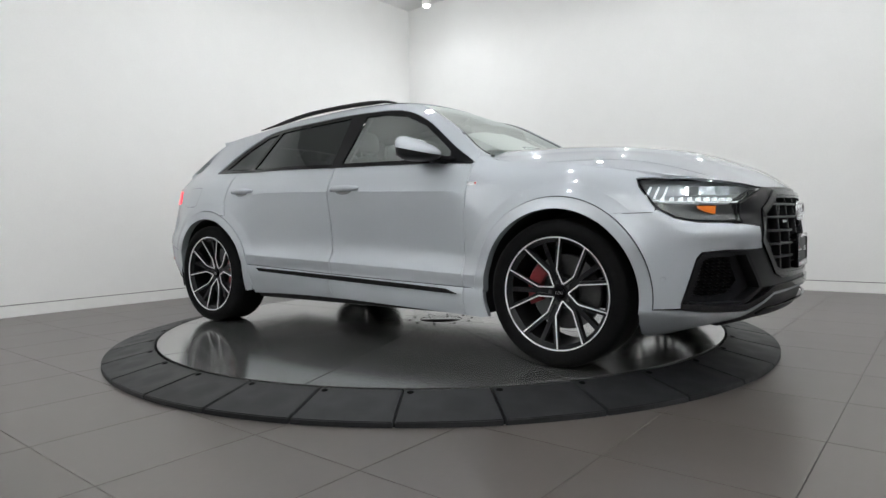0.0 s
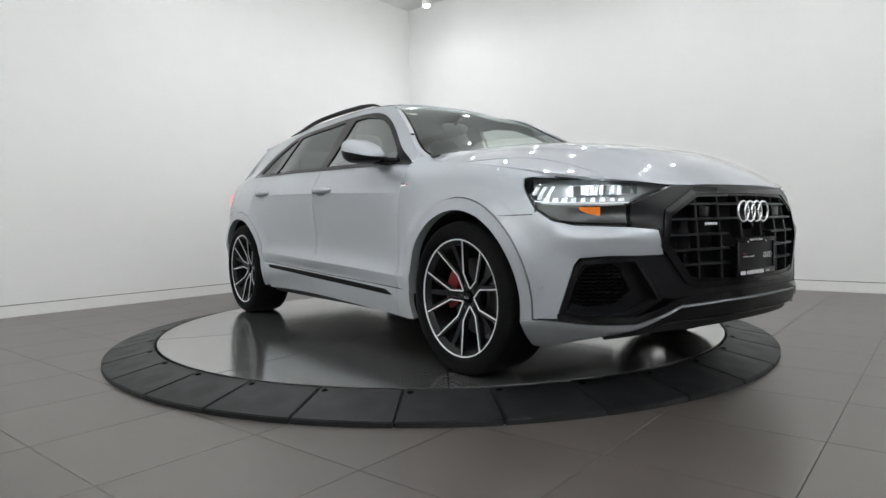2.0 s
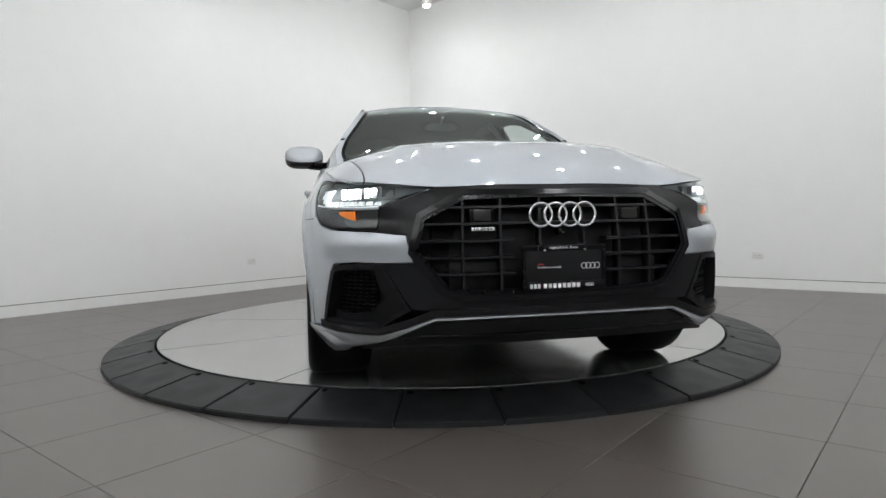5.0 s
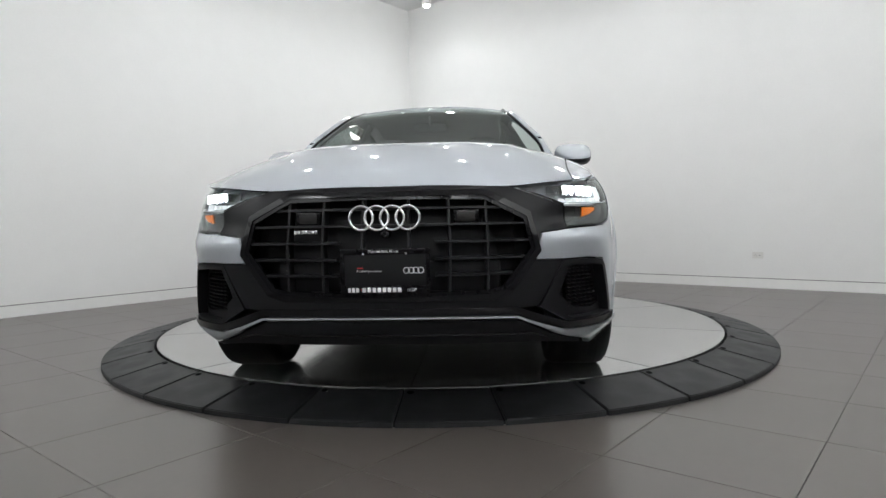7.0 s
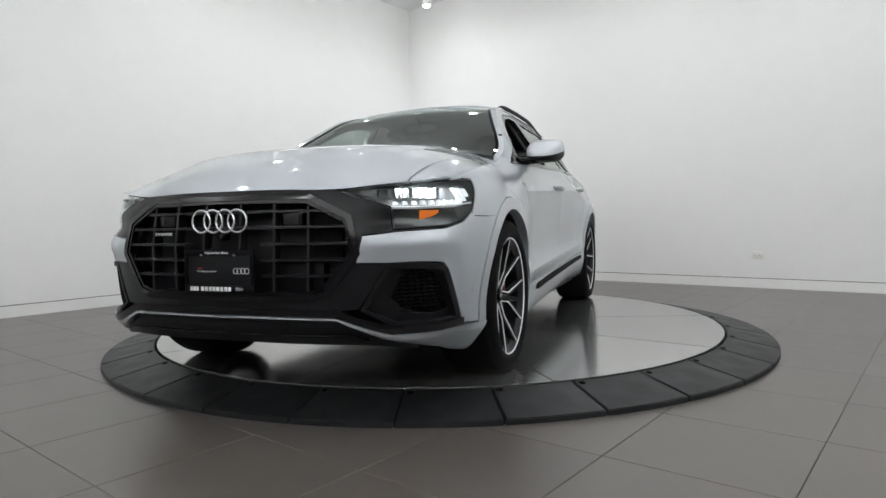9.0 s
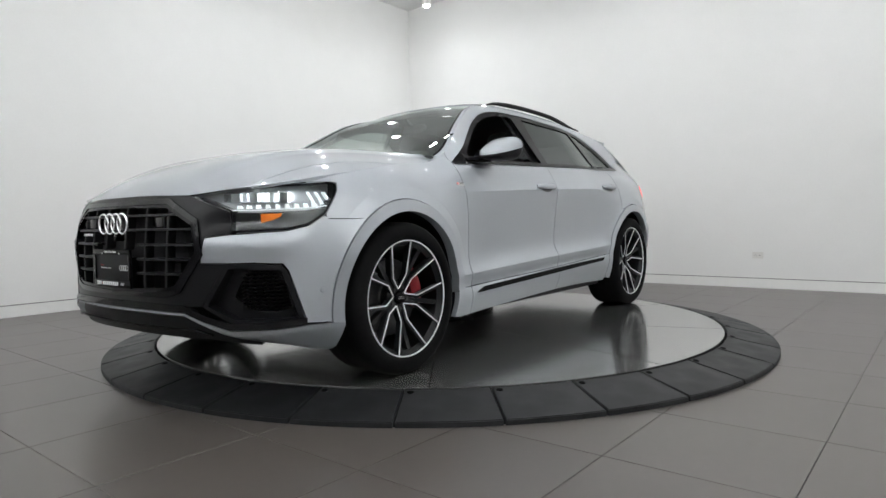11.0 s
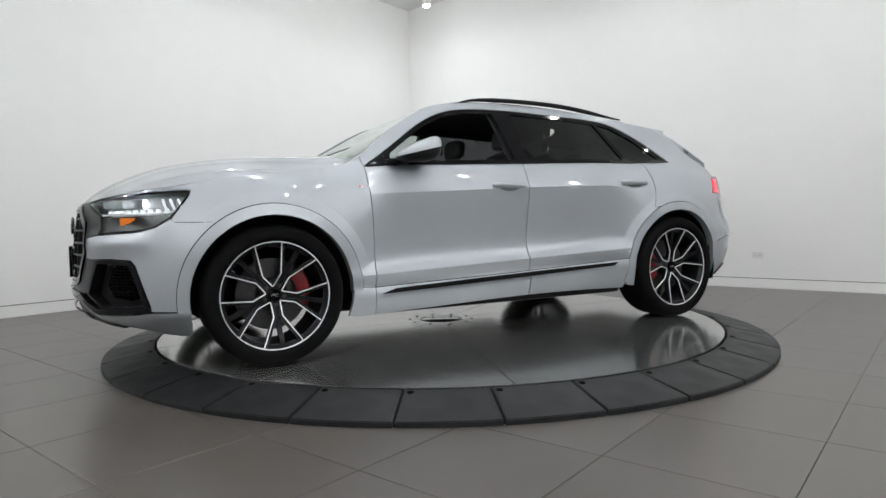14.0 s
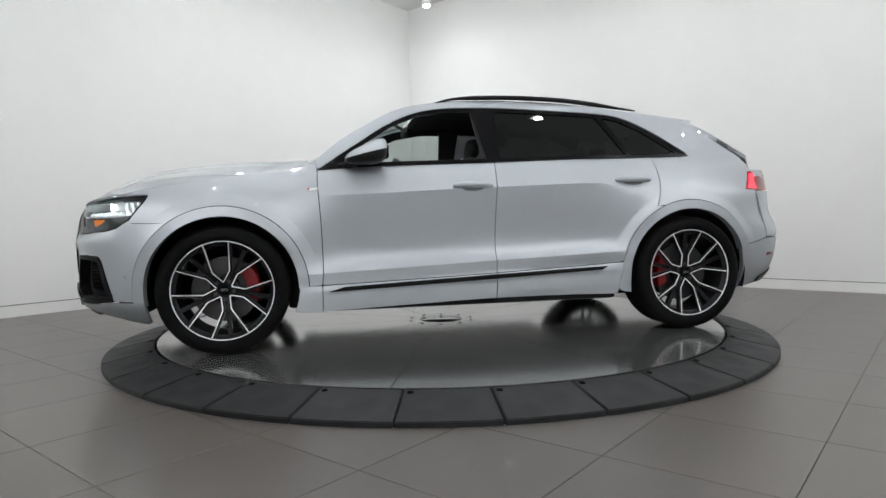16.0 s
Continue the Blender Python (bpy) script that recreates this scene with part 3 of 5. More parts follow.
# C pillar, roof side and A pillar: one panel round the windows
quarter = (run(edge_z, 0.94, -2.10, 60, -0.004)
           + [(-2.10, 1.07), (-2.06, 1.066), (-1.985, 0.935), (-2.10, 0.93), (-2.14, 0.60), (-2.05, 0.575), (-1.90, 0.548)]
           + arc(-AXLE, R_OUT + g, 160, a_r2 + 1, 24)
           + seam(SEAM_R, -g) + run(belt, -1.30, -1.61, 6, -0.004) + [(x - 0.008 if x < -1.2 else x, z + 0.006) for x, z in DLO_TOP] + [(0.94, 1.09)])
panel("body_side", [X(quarter)], M_SILVER, step=0.018, folds=FLARES)


def shrink(poly, d):
    """The outline moved inward by d."""
    n = len(poly)
    area = sum(a[0] * b[1] - a[1] * b[0] for a, b in zip(poly, poly[1:] + poly[:1]))
    sg = 1 if area > 0 else -1
    out = []
    for i in range(n):
        p, c, q = Vector(poly[i - 1]), Vector(poly[i]), Vector(poly[(i + 1) % n])
        t = (q - p)
        t = t.normalized() if t.length > 1e-6 else Vector((1, 0))
        out.append((c.x - sg * t.y * d, c.y + sg * t.x * d))
    return out


win_front = run(belt, 0.78, -0.135, 14, 0.016) + [p for p in [(-0.10, 1.488), (0.073, 1.486), (0.28, 1.450), (0.46, 1.372), (0.64, 1.252), (0.76, 1.170)]]
win_rear = run(belt, -0.225, -1.125, 14, 0.014) + [(-1.02, 1.36), (-0.965, 1.462), (-0.717, 1.474), (-0.25, 1.494)]
win_quarter = run(belt, -1.165, -1.515, 6, 0.016) + [(-1.42, 1.268), (-1.29, 1.358), (-1.13, 1.438), (-1.01, 1.458)]
frame_holes = [win_front, win_rear, win_quarter]
panel("window_frame", [X(dlo)] + [X(w) for w in frame_holes], M_GLOSS, label="gloss black window surround", h=-0.004, rim=0.02)
for sd in (1, -1):
    if sd == -1:
        panel("front_window", [X(shrink(win_front, -0.003))], M_CLEAR, h=-0.014, rim=0.0, sides=(sd,), label="lightly tinted side window")
    panel("rear_window", [X(shrink(win_rear, -0.003))], M_TINT, h=-0.012, rim=0.0, sides=(sd,), label="dark privacy glass")
    panel("quarter_window", [X(shrink(win_quarter, -0.003))], M_TINT, h=-0.012, rim=0.0, sides=(sd,), label="dark privacy glass")
# chrome-black belt strip
strip = run(belt, 0.93, -1.60, 40, 0.002) + run(belt, -1.60, 0.93, 40, -0.012)
panel("belt_strip", [X(strip)], M_GLOSS, h=0.006, rim=0.006, label="gloss black belt strip")

# sill
sill_low = spline([-1.0, -0.16, 0.5, 1.04], [0.250, 0.258, 0.238, 0.222])
JOINT_F, JOINT_M = 0.930, -0.158
for tail, head in ((-1.02, JOINT_M - g), (JOINT_M + g, JOINT_F - g), (JOINT_F + g, 1.0)):
    end = [(1.045, 0.376), (1.062, 0.36), (1.071, 0.30), (1.090, 0.230)] if head > 0.95 else []
    panel("side_sill", [X(run(sill_top, tail, head, 12, -g) + end + run(sill_low, 1.04 if end else head, max(tail, -0.99), 12))], M_SILVER)
blade = run(spline([-0.89, -0.16, 0.89], [0.420, 0.386, 0.344]), -0.86, 0.80, 14) + [(0.89, 0.345)] + run(spline([-0.89, -0.16, 0.89], [0.440, 0.412, 0.366]), 0.80, -0.90, 14)
panel("sill_blade", [X(blade)], M_BLADE, h=0.017, rim=0.02, step=0.025, label="black blade along the sill")

# wheel arch trims
trim_f = arc(AXLE, R_OUT - 0.002, -7, 181, 40) + [(1.010, 0.366), (1.062, 0.362)] + arc(AXLE, R_IN, 179, -10, 40)
panel("wheel_arch_trim", [X(trim_f)], M_SILVER, h=0.005, rim=0.05, step=0.025)
trim_r = arc(-AXLE, R_OUT - 0.002, 5, 160, 40) + arc(-AXLE, R_IN, 160, -16, 40) + [(-1.02, 0.27), (-0.985, 0.30)]
panel("wheel_arch_trim", [X(trim_r)], M_SILVER, h=0.005, rim=0.05, step=0.025)

# dark seals behind the panel gaps
def seal(pts, w=0.014):
    v = [Vector(p) for p in pts]
    left, right = [], []
    for i, p in enumerate(v):
        d = (v[min(i + 1, len(v) - 1)] - v[max(i - 1, 0)]).normalized()
        n = Vector((-d.y, d.x)) * w
        left.append(tuple(p + n))
        right.append(tuple(p - n))
    panel("door_seal", [X(left + right[::-1])], M_DARK, h=-0.011, rim=0.0, step=0.03, label="black rubber seal in the panel gap")


seal(curve(SEAM_F, 5))
seal(curve(SEAM_M, 5))
seal(curve(SEAM_R, 5))
seal(run(sill_top, -1.0, 0.98, 20))
for joint in (JOINT_F, JOINT_M):
    seal([(joint, 0.245), (joint, 0.32), (joint, 0.40)], 0.010)
seal(arc(AXLE, R_OUT, -5, 180, 30))
seal(arc(-AXLE, R_OUT, 8, 160, 30))
seal([(1.85, 0.772), (1.92, 0.773), (2.0, 0.775)], 0.012)

# ---- nose ----

nose_z = spline([0.0, 0.30, 0.50, 0.65, 0.76, 0.86], [0.897, 0.896, 0.893, 0.909, 0.920, 0.932])
nose_x = spline([0.0, 0.15, 0.30, 0.45, 0.58, 0.70, 0.78, 0.84], [skin(ay(y), nose_z(y)).x + 0.003 for y in (0.0, 0.15, 0.30, 0.45, 0.58, 0.70, 0.78, 0.84)])


def on_hood(x, y, d):
    """The hood: the top surface, drawn down to meet lamps and mask along its front edge."""
    p = top(max(x, 1.08), y, 0.05 * max(1.08 - x, 0))
    v = min(abs(y), 0.84)
    k = max(1 - max(nose_x(v) - x, 0) / 0.50, 0) ** 2
    z = p.z - k * (top(nose_x(v), v).z - nose_z(v))
    f = min(max((abs(y) - (0.62 - 0.13 * (x - 1.0))) / 0.045, 0), 1)
    z += 0.009 * (1 - f * f * (3 - 2 * f)) * min(max((2.36 - x) / 0.35, 0), 1) - 0.004
    return Vector((x + d, y, z + 0.25 * d)) if x > 2.04 and d < 0 else Vector((x, y, z + d))


seam_y = spline([1.08, 1.30, 1.60, 1.85, 2.00, 2.12, 2.26], [0.765, 0.80, 0.79, 0.762, 0.746, 0.738, 0.744])
y_cut = 0.744
hood_half = ([(nose_x(y), y) for y in np.linspace(0, y_cut - 0.004, 17)] + [(x, seam_y(x) - 0.003) for x in np.linspace(nose_x(y_cut) - 0.02, 1.06, 30)]
             + [(1.0, 0.742), (0.955, 0.68), (0.935, 0.50), (0.945, 0.25), (0.95, 0.0)])
hood_line = hood_half + [(x, -y) for x, y in hood_half[-2:0:-1]]
panel("hood", [hood_line], M_SILVER, place=on_hood, step=0.025, sides=(1,))
wing_top = ([(nose_x(y), y) for y in np.linspace(y_cut + 0.004, 0.80, 5)] + [(2.095, edge_y(2.085) - 0.006)] + [(x, edge_y(x) - 0.001) for x in np.linspace(2.06, 1.06, 26)]
            + [(1.05, 0.765)] + [(x, seam_y(x) + 0.003) for x in np.linspace(1.09, nose_x(y_cut) - 0.02, 30)])
panel("wing_top", [wing_top], M_SILVER, place=on_hood, step=0.025)
gutter = [(x, seam_y(x) - 0.018) for x in np.linspace(1.06, 2.2, 24)] + [(x, seam_y(x) + 0.018) for x in np.linspace(2.2, 1.06, 24)]
panel("hood_gutter", [gutter], M_DARK, place=lambda x, y, d: on_hood(x, y, 0) - Vector((0, 0, 0.014)), step=0.05, rim=0.0, label="dark gap beside the hood")
# scuttle under the windscreen
scut = [(1.045, 0.0), (1.03, 0.3), (1.01, 0.55), (1.04, 0.71), (0.97, 0.775), (0.91, 0.70), (0.90, 0.5), (0.93, 0.2), (0.94, 0)]
panel("scuttle", [scut + [(x, -y) for x, y in scut[-2:0:-1]]], M_MATT, place=on_top(-0.03), step=0.06, sides=(1,), label="black plastic scuttle")
# windscreen and roof
ws_half = [(1.02, 0.0), (1.01, 0.3), (1.0, 0.55), (0.99, edge_y(0.985) - 0.035)] + [(x, edge_y(x) - 0.035) for x in np.linspace(0.96, 0.235, 30)] + [(0.215, 0.40), (0.205, 0.0)]
ws_line = ws_half + [(x, -y) for x, y in ws_half[-2:0:-1]]
panel("windscreen", [ws_line], M_SCREEN, place=on_top(-0.006), step=0.03, rim=0.0, sides=(1,), label="clear windscreen")
pillar = [(x, edge_y(x) - 0.002) for x in np.linspace(1.0, 0.21, 30)] + [(x, edge_y(x) - 0.032) for x in np.linspace(0.215, 0.995, 30)]
panel("windscreen_pillar", [pillar], M_SILVER, place=on_top(), step=0.03)
black_edge = [(x, edge_y(x) - 0.034) for x in np.linspace(0.98, 0.22, 26)] + [(x, edge_y(x) - 0.052) for x in np.linspace(0.22, 0.98, 26)]
panel("screen_seal", [black_edge], M_GLOSS, place=on_top(-0.003), step=0.03, rim=0.004, label="black windscreen seal")
sticker = [(0.285, 0.43), (0.285, 0.50), (0.262, 0.50), (0.262, 0.43)]
panel("windscreen_sticker", [sticker], M_WHITE, place=on_top(-0.010), step=0.05, rim=0.0, sides=(1,), label="small white sticker behind the windscreen")
rf_half = [(0.195, 0.0), (0.20, 0.40)] + [(x, edge_y(x) - 0.002) for x in np.linspace(0.205, -1.64, 40)] + [(-1.66, 0.4), (-1.67, 0.0)]
panel("roof", [rf_half + [(x, -y) for x, y in rf_half[-2:0:-1]]], M_SILVER, place=on_top(), step=0.06, sides=(1,))
rg_half = [(0.10, 0.0), (0.09, 0.44), (0.05, 0.49), (-1.15, 0.47), (-1.20, 0.42), (-1.22, 0.0)]
panel("roof_glass", [rg_half + [(x, -y) for x, y in rg_half[-2:0:-1]]], M_GLOSS, place=on_top(0.004), step=0.08, rim=0.006, sides=(1,), label="black panoramic roof glass")
rw_half = [(-1.70, 0.0), (-1.69, 0.4), (-1.70, edge_y(-1.7) - 0.06), (-2.14, edge_y(-2.1) - 0.10), (-2.16, 0.3), (-2.165, 0.0)]
panel("rear_screen", [rw_half + [(x, -y) for x, y in rw_half[-2:0:-1]]], M_TINT, place=on_top(-0.01), step=0.06, rim=0.0, sides=(1,), label="dark rear window")
rs_half = [(-1.66, edge_y(-1.66) - 0.002), (-1.66, edge_y(-1.7) - 0.055), (-2.15, edge_y(-2.1) - 0.095), (-2.16, 0.0), (-2.30, 0.0), (-2.30, 0.5), (-2.12, edge_y(-2.1) - 0.002)]
panel("tailgate_frame", [rs_half], M_SILVER, place=on_top(), step=0.05)
# roof spoiler
half_sp = [(-1.60, 0.0), (-1.60, edge_y(-1.6) - 0.03), (-1.72, edge_y(-1.7) + 0.01), (-1.77, edge_y(-1.75) - 0.10), (-1.79, 0.0)]
sp_line = half_sp + [(x, -y) for x, y in half_sp[-2:0:-1]]


def on_spoiler(x, y, d):
    base = top(-1.60, min(abs(y), edge_y(-1.6) - 0.02))
    return Vector((x, y, base.z + (x + 1.60) * 0.22 + 0.006 + d))


panel("roof_spoiler", [sp_line], M_SILVER, place=on_spoiler, step=0.05, rim=0.022, sides=(1,))
# ---- nose: lamps, mask, grille, intakes ----
def frame_at(s, z, h=0.0, sd=1):
    """A pose on the flank: x along it towards the tail, y up, z outward."""
    p = skin(s, z, h)
    t = (skin(s + 0.01, z, h) - skin(s - 0.01, z, h)).normalized()
    u = (skin(s, z + 0.01, h) - skin(s, z - 0.01, h)).normalized()
    n = t.cross(u).normalized()
    if n.dot(Vector((p.x * 0.3, p.y, 0))) < 0:
        n = -n
    u = n.cross(t).normalized() * (1 if n.cross(t).z > 0 else -1)
    m = Matrix((t, u, n)).transposed().to_4x4()
    m.translation = p
    return Matrix.Diagonal((1, sd, 1, 1)) @ m


LAMP = [(ay(0.495), 0.887), (ay(0.60), 0.850), (ay(0.705), 0.812), (ay(0.712), 0.722), (ax(2.163), 0.731), (ax(2.075), 0.751), (ax(2.0), 0.796), (ax(1.925), 0.897),
        (ax(1.911), 0.930), (ax(1.93), 0.933), (ax(1.99), 0.934), (ax(2.10), 0.926), (ay(0.80), 0.917), (ay(0.65), 0.905)]
MASK = [(0.0, 0.893), (ay(0.30), 0.892), (ay(0.495), 0.885), (ay(0.60), 0.847), (ay(0.703), 0.809), (ay(0.709), 0.718), (ay(0.60), 0.706), (ay(0.578), 0.596),
        (ay(0.69), 0.594), (ay(0.585), 0.418), (ay(0.49), 0.412), (0.0, 0.408)]
GRILLE = [(-0.001, 0.853), (ay(0.385), 0.852), (ay(0.545), 0.768), (ay(0.572), 0.64), (ay(0.46), 0.492), (ay(0.40), 0.474), (-0.001, 0.466)]
INTAKE = [(ay(0.69), 0.592), (ay(0.79), 0.594), (ax(2.185), 0.585), (ax(2.165), 0.56), (ax(2.108), 0.36), (ax(2.12), 0.345), (ay(0.85), 0.338), (ay(0.72), 0.338), (ay(0.59), 0.414)]


def mirrored(half):
    """A border that starts and ends on the middle line, completed across it."""
    return half + [(-s, z) for s, z in half[::-1] if abs(s) > 0.002]


def nose(s, z, d=0.0):
    p = skin(abs(s), z, d)
    return Vector((p.x, -p.y if s < 0 else p.y, p.z))


def on_nose(h=0.0):
    return lambda s, z, d: nose(s, z, h + d)


grille_full = [(s if s > 0 else 0.0, z) for s, z in GRILLE]
panel("front_mask", [mirrored(MASK), mirrored(grille_full)], M_MASK, place=on_nose(0.0), label="black front mask round the grille", sides=(1,), rim=0.03)
panel("grille_rim", [mirrored([(max(s, 0), z) for s, z in GRILLE]), mirrored([(max(s, 0), z) for s, z in shrink(GRILLE, 0.016)])], M_GLOSS, place=on_nose(0.006), sides=(1,), rim=0.02, step=0.02)
panel("grille_frame", [mirrored([(max(s, 0), z) for s, z in shrink(GRILLE, -0.026)]), mirrored([(max(s, 0), z) for s, z in shrink(GRILLE, -0.001)])], M_PIANO, place=on_nose(0.010), sides=(1,), rim=0.012, step=0.02, label="raised gloss black frame")
grille = new("grille")
grille.parent = car
panel("grille_backing", [mirrored([(max(s, 0), z) for s, z in shrink(GRILLE, -0.004)])], M_MATT, grille, place=on_nose(-0.075), sides=(1,), rim=0, step=0.05)


def bar(pts, depth, tall, mat, parent, name):
    """A grille bar through (s, z) places."""
    bm = bmesh.new()
    rings = []
    for i, (s, z) in enumerate(pts):
        s1, z1 = pts[min(i + 1, len(pts) - 1)]
        s0, z0 = pts[max(i - 1, 0)]
        l = math.hypot(s1 - s0, z1 - z0)
        ns, nz = -(z1 - z0) / l * tall / 2, (s1 - s0) / l * tall / 2
        rings.append([bm.verts.new(nose(s + ns * k, z + nz * k, d)) for k, d in ((-1, -depth), (-1, -0.004), (-0.6, 0.0), (0.6, 0.0), (1, -0.004), (1, -depth))])
    for a, b in zip(rings, rings[1:]):
        for k in range(5):
            bm.faces.new((a[k], a[k + 1], b[k + 1], b[k]))
    bm.faces.new(rings[0])
    bm.faces.new(rings[-1][::-1])
    bmesh.ops.recalc_face_normals(bm, faces=bm.faces[:])
    return part(name, bm, mat, parent, angle=30)


def grille_half(z):
    """Half-width of the grille's opening at a height."""
    return float(np.interp(z, [0.466, 0.474, 0.492, 0.64, 0.768, 0.852], [ay(0.38), ay(0.40), ay(0.46), ay(0.572), ay(0.545), ay(0.385)]))


for z in (0.806, 0.742, 0.676, 0.612, 0.549):
    w = grille_half(z)
    if z > 0.7:
        bar([(w * k / 8, z) for k in range(-8, 9)], 0.05, 0.011, M_BAR, grille, "crossbar")
    else:
        for sd in (1, -1):
            bar([(sd * (0.19 + (w - 0.19) * k / 5), z) for k in range(6)], 0.05, 0.011, M_BAR, grille, "crossbar")
for y in (0.088, 0.245, 0.39):
    for sd in (1, -1):
        zt, zb = (0.845, 0.48) if y < 0.38 else (0.842, 0.475)
        if y < 0.1:
            zb = 0.655
        bar([(sd * ay(y), zt), (sd * ay(y), zt - 0.03), (sd * ay(y + 0.004), 0.66), (sd * ay(y), zb)], 0.045, 0.012, M_BAR, grille, "upright")
for sd in (1, -1):   # sensor housings and lower shutters behind the bars
    part("sensor_housing", box(bmesh.new(), (2.36, sd * 0.31 - 0.05, 0.745), (2.405, sd * 0.31 + 0.05, 0.80), 0.006), M_GLOSS, grille)
    part("sensor_window", box(bmesh.new(), (2.405, sd * 0.31 - 0.035, 0.752), (2.409, sd * 0.31 + 0.035, 0.794), 0.001), M_AMBGL, grille)
part("shutter", box(bmesh.new(), (2.33, -0.44, 0.48), (2.385, 0.44, 0.60), 0.01), M_MATT, grille)
part("cooler", box(bmesh.new(), (2.30, -0.5, 0.60), (2.34, 0.5, 0.83), 0.01), M_DARK, grille)

# four chrome rings
emblem = new("emblem")
emblem.parent = car
for k in range(4):
    tb = lathe(bmesh.new(), [(0.0455 + 0.0050 * math.cos(a), 0.0050 * math.sin(a)) for a in np.linspace(0, 2 * math.pi, 10, endpoint=False)], 40, closed=True)
    ring = part("ring", tb, M_CHROME, emblem)
    ring.matrix_basis = Matrix(((0, 0, 1, 2.458), (1, 0, 0, -0.0897 + 0.0598 * k), (0, 1, 0, 0.771), (0, 0, 0, 1)))
part("front_camera", lathe(bmesh.new(), [(0.0005, 0.01), (0.009, 0.012), (0.016, 0.008), (0.018, -0.03)], 20, m=Matrix(((0, 0, 1, 2.445), (1, 0, 0, 0), (0, 1, 0, 0.708), (0, 0, 0, 1)))), M_GLOSS, car)

# dealer plate on the grille
plate = new("plate")
plate.parent = car
plate.matrix_basis = Matrix(((0, 0, 1, 2.462), (1, 0, 0, 0), (0, 1, 0, 0.5665), (0, 0, 0, 1)))
part("plate_board", box(bmesh.new(), (-0.158, -0.075, 0.0), (0.158, 0.075, 0.007), 0.003), M_MATT, plate, "dark insert board")
fr = bmesh.new()
for lo, hi in (((-0.172, 0.066, 0.0), (0.172, 0.087, 0.013)), ((-0.172, -0.087, 0), (0.172, -0.053, 0.013)), ((-0.172, -0.053, 0), (-0.157, 0.066, 0.013)), ((0.157, -0.053, 0), (0.172, 0.066, 0.013))):
    box(fr, lo, hi, 0.0025)
part("plate_frame", fr, M_GLOSS, plate, "black plastic frame")
part("bracket", box(bmesh.new(), (-0.10, -0.05, -0.06), (0.10, 0.05, 0.0)), M_MATT, plate)


def lettering(words, size, place, mat, parent):
    cu = bpy.data.curves.new("lettering", "FONT")
    cu.body, cu.size, cu.align_x, cu.align_y, cu.extrude = words, size, "CENTER", "CENTER", 0.0004
    cu.materials.append(mat)
    ob = new("lettering", cu)
    ob.parent = parent
    ob.matrix_basis = Matrix.Translation(place)
    return ob


lettering("Highland Park, Illinois", 0.0135, (-0.005, 0.077, 0.0136), M_WHITE, plate)
lettering("Certified pre-owned", 0.0115, (-0.062, 0.002, 0.0076), M_WHITE, plate)
part("print_bar", box(bmesh.new(), (-0.108, 0.012, 0.007), (-0.085, 0.016, 0.0078)), M_REDPR, plate)
for x0, wd in ((-0.143, 0.046), (-0.088, 0.155)):
    b2 = bmesh.new()
    n = 3 if wd < 0.05 else 8
    for k in range(n):
        x = x0 + wd * k / n
        box(b2, (x, -0.078, 0.013), (x + wd / n * 0.72, -0.061, 0.0138))
    part("print_bar", b2, M_WHITE, plate)
part("print_bar", box(bmesh.new(), (-0.093, -0.072, 0.013), (-0.09, -0.066, 0.0138)), M_REDPR, plate)
for cx, r, z in ((0.082, 0.0125, 0.0074), (0.090, 0.0056, 0.0134)):
    for k in range(4):
        pr = lathe(bmesh.new(), [(r, 0.0), (r, 0.0008), (r * 0.78, 0.0008), (r * 0.78, 0.0)], 24, m=Matrix.Translation((cx + k * r * 1.45, 0.004 if r > 0.01 else -0.069, z)))
        part("print_ring", pr, M_WHITE, plate)
for sd in (1, -1):
    part("screw", lathe(bmesh.new(), [(0.0005, 0.003), (0.004, 0.003), (0.005, 0.0)], 10, m=Matrix.Translation((sd * 0.082, 0.068, 0.013))), M_CHROME, plate)
# script badge in the grille
for k in range(7):
    part("badge_bar", box(bmesh.new(), (2.428, -0.36 + k * 0.0135, 0.714), (2.434, -0.349 + k * 0.0135, 0.727), 0.001), M_CHROME, grille)

# front bumper in body colour, intakes and lip
bumper = ([(ax(1.875), 0.7712), (ax(1.985), 0.7732), (ax(2.005), 0.789), (ax(2.075), 0.745), (ax(2.163), 0.725), (ay(0.712), 0.714), (ay(0.604), 0.701), (ay(0.582), 0.600)]
          + [(ay(0.69), 0.598), (ay(0.79), 0.600), (ax(2.179), 0.592), (ax(2.159), 0.563), (ax(2.101), 0.36), (ax(2.104), 0.337), (ax(1.99), 0.330)]
          + X(arc(AXLE, R_OUT + g, -6, a_front, 22)))
panel("front_bumper", [bumper], M_SILVER)
lip_top = [(ax(1.928), 0.322), (ax(1.985), 0.324), (ax(2.10), 0.326), (ay(0.85), 0.316), (ay(0.70), 0.314), (ay(0.60), 0.346), (ay(0.50), 0.384), (ay(0.25), 0.389), (0.0, 0.390)]
lip_low = [(0.0, 0.382), (ay(0.25), 0.381), (ay(0.50), 0.375), (ay(0.60), 0.332), (ay(0.66), 0.302), (ay(0.72), 0.282), (ay(0.80), 0.262), (ax(2.16), 0.236), (ax(2.07), 0.208), (ax(1.97), 0.192), (ax(1.94), 0.192), (ax(1.926), 0.203), (ax(1.923), 0.26)]
lip_s, lip_z = zip(*sorted(lip_top))


def tucked(s, z, d):
    """The lip leans in under the bumper below its top edge."""
    return nose(s, z, 0.013 - 0.55 * max(0.0, float(np.interp(abs(s), lip_s, lip_z)) - 0.012 - z) + d)


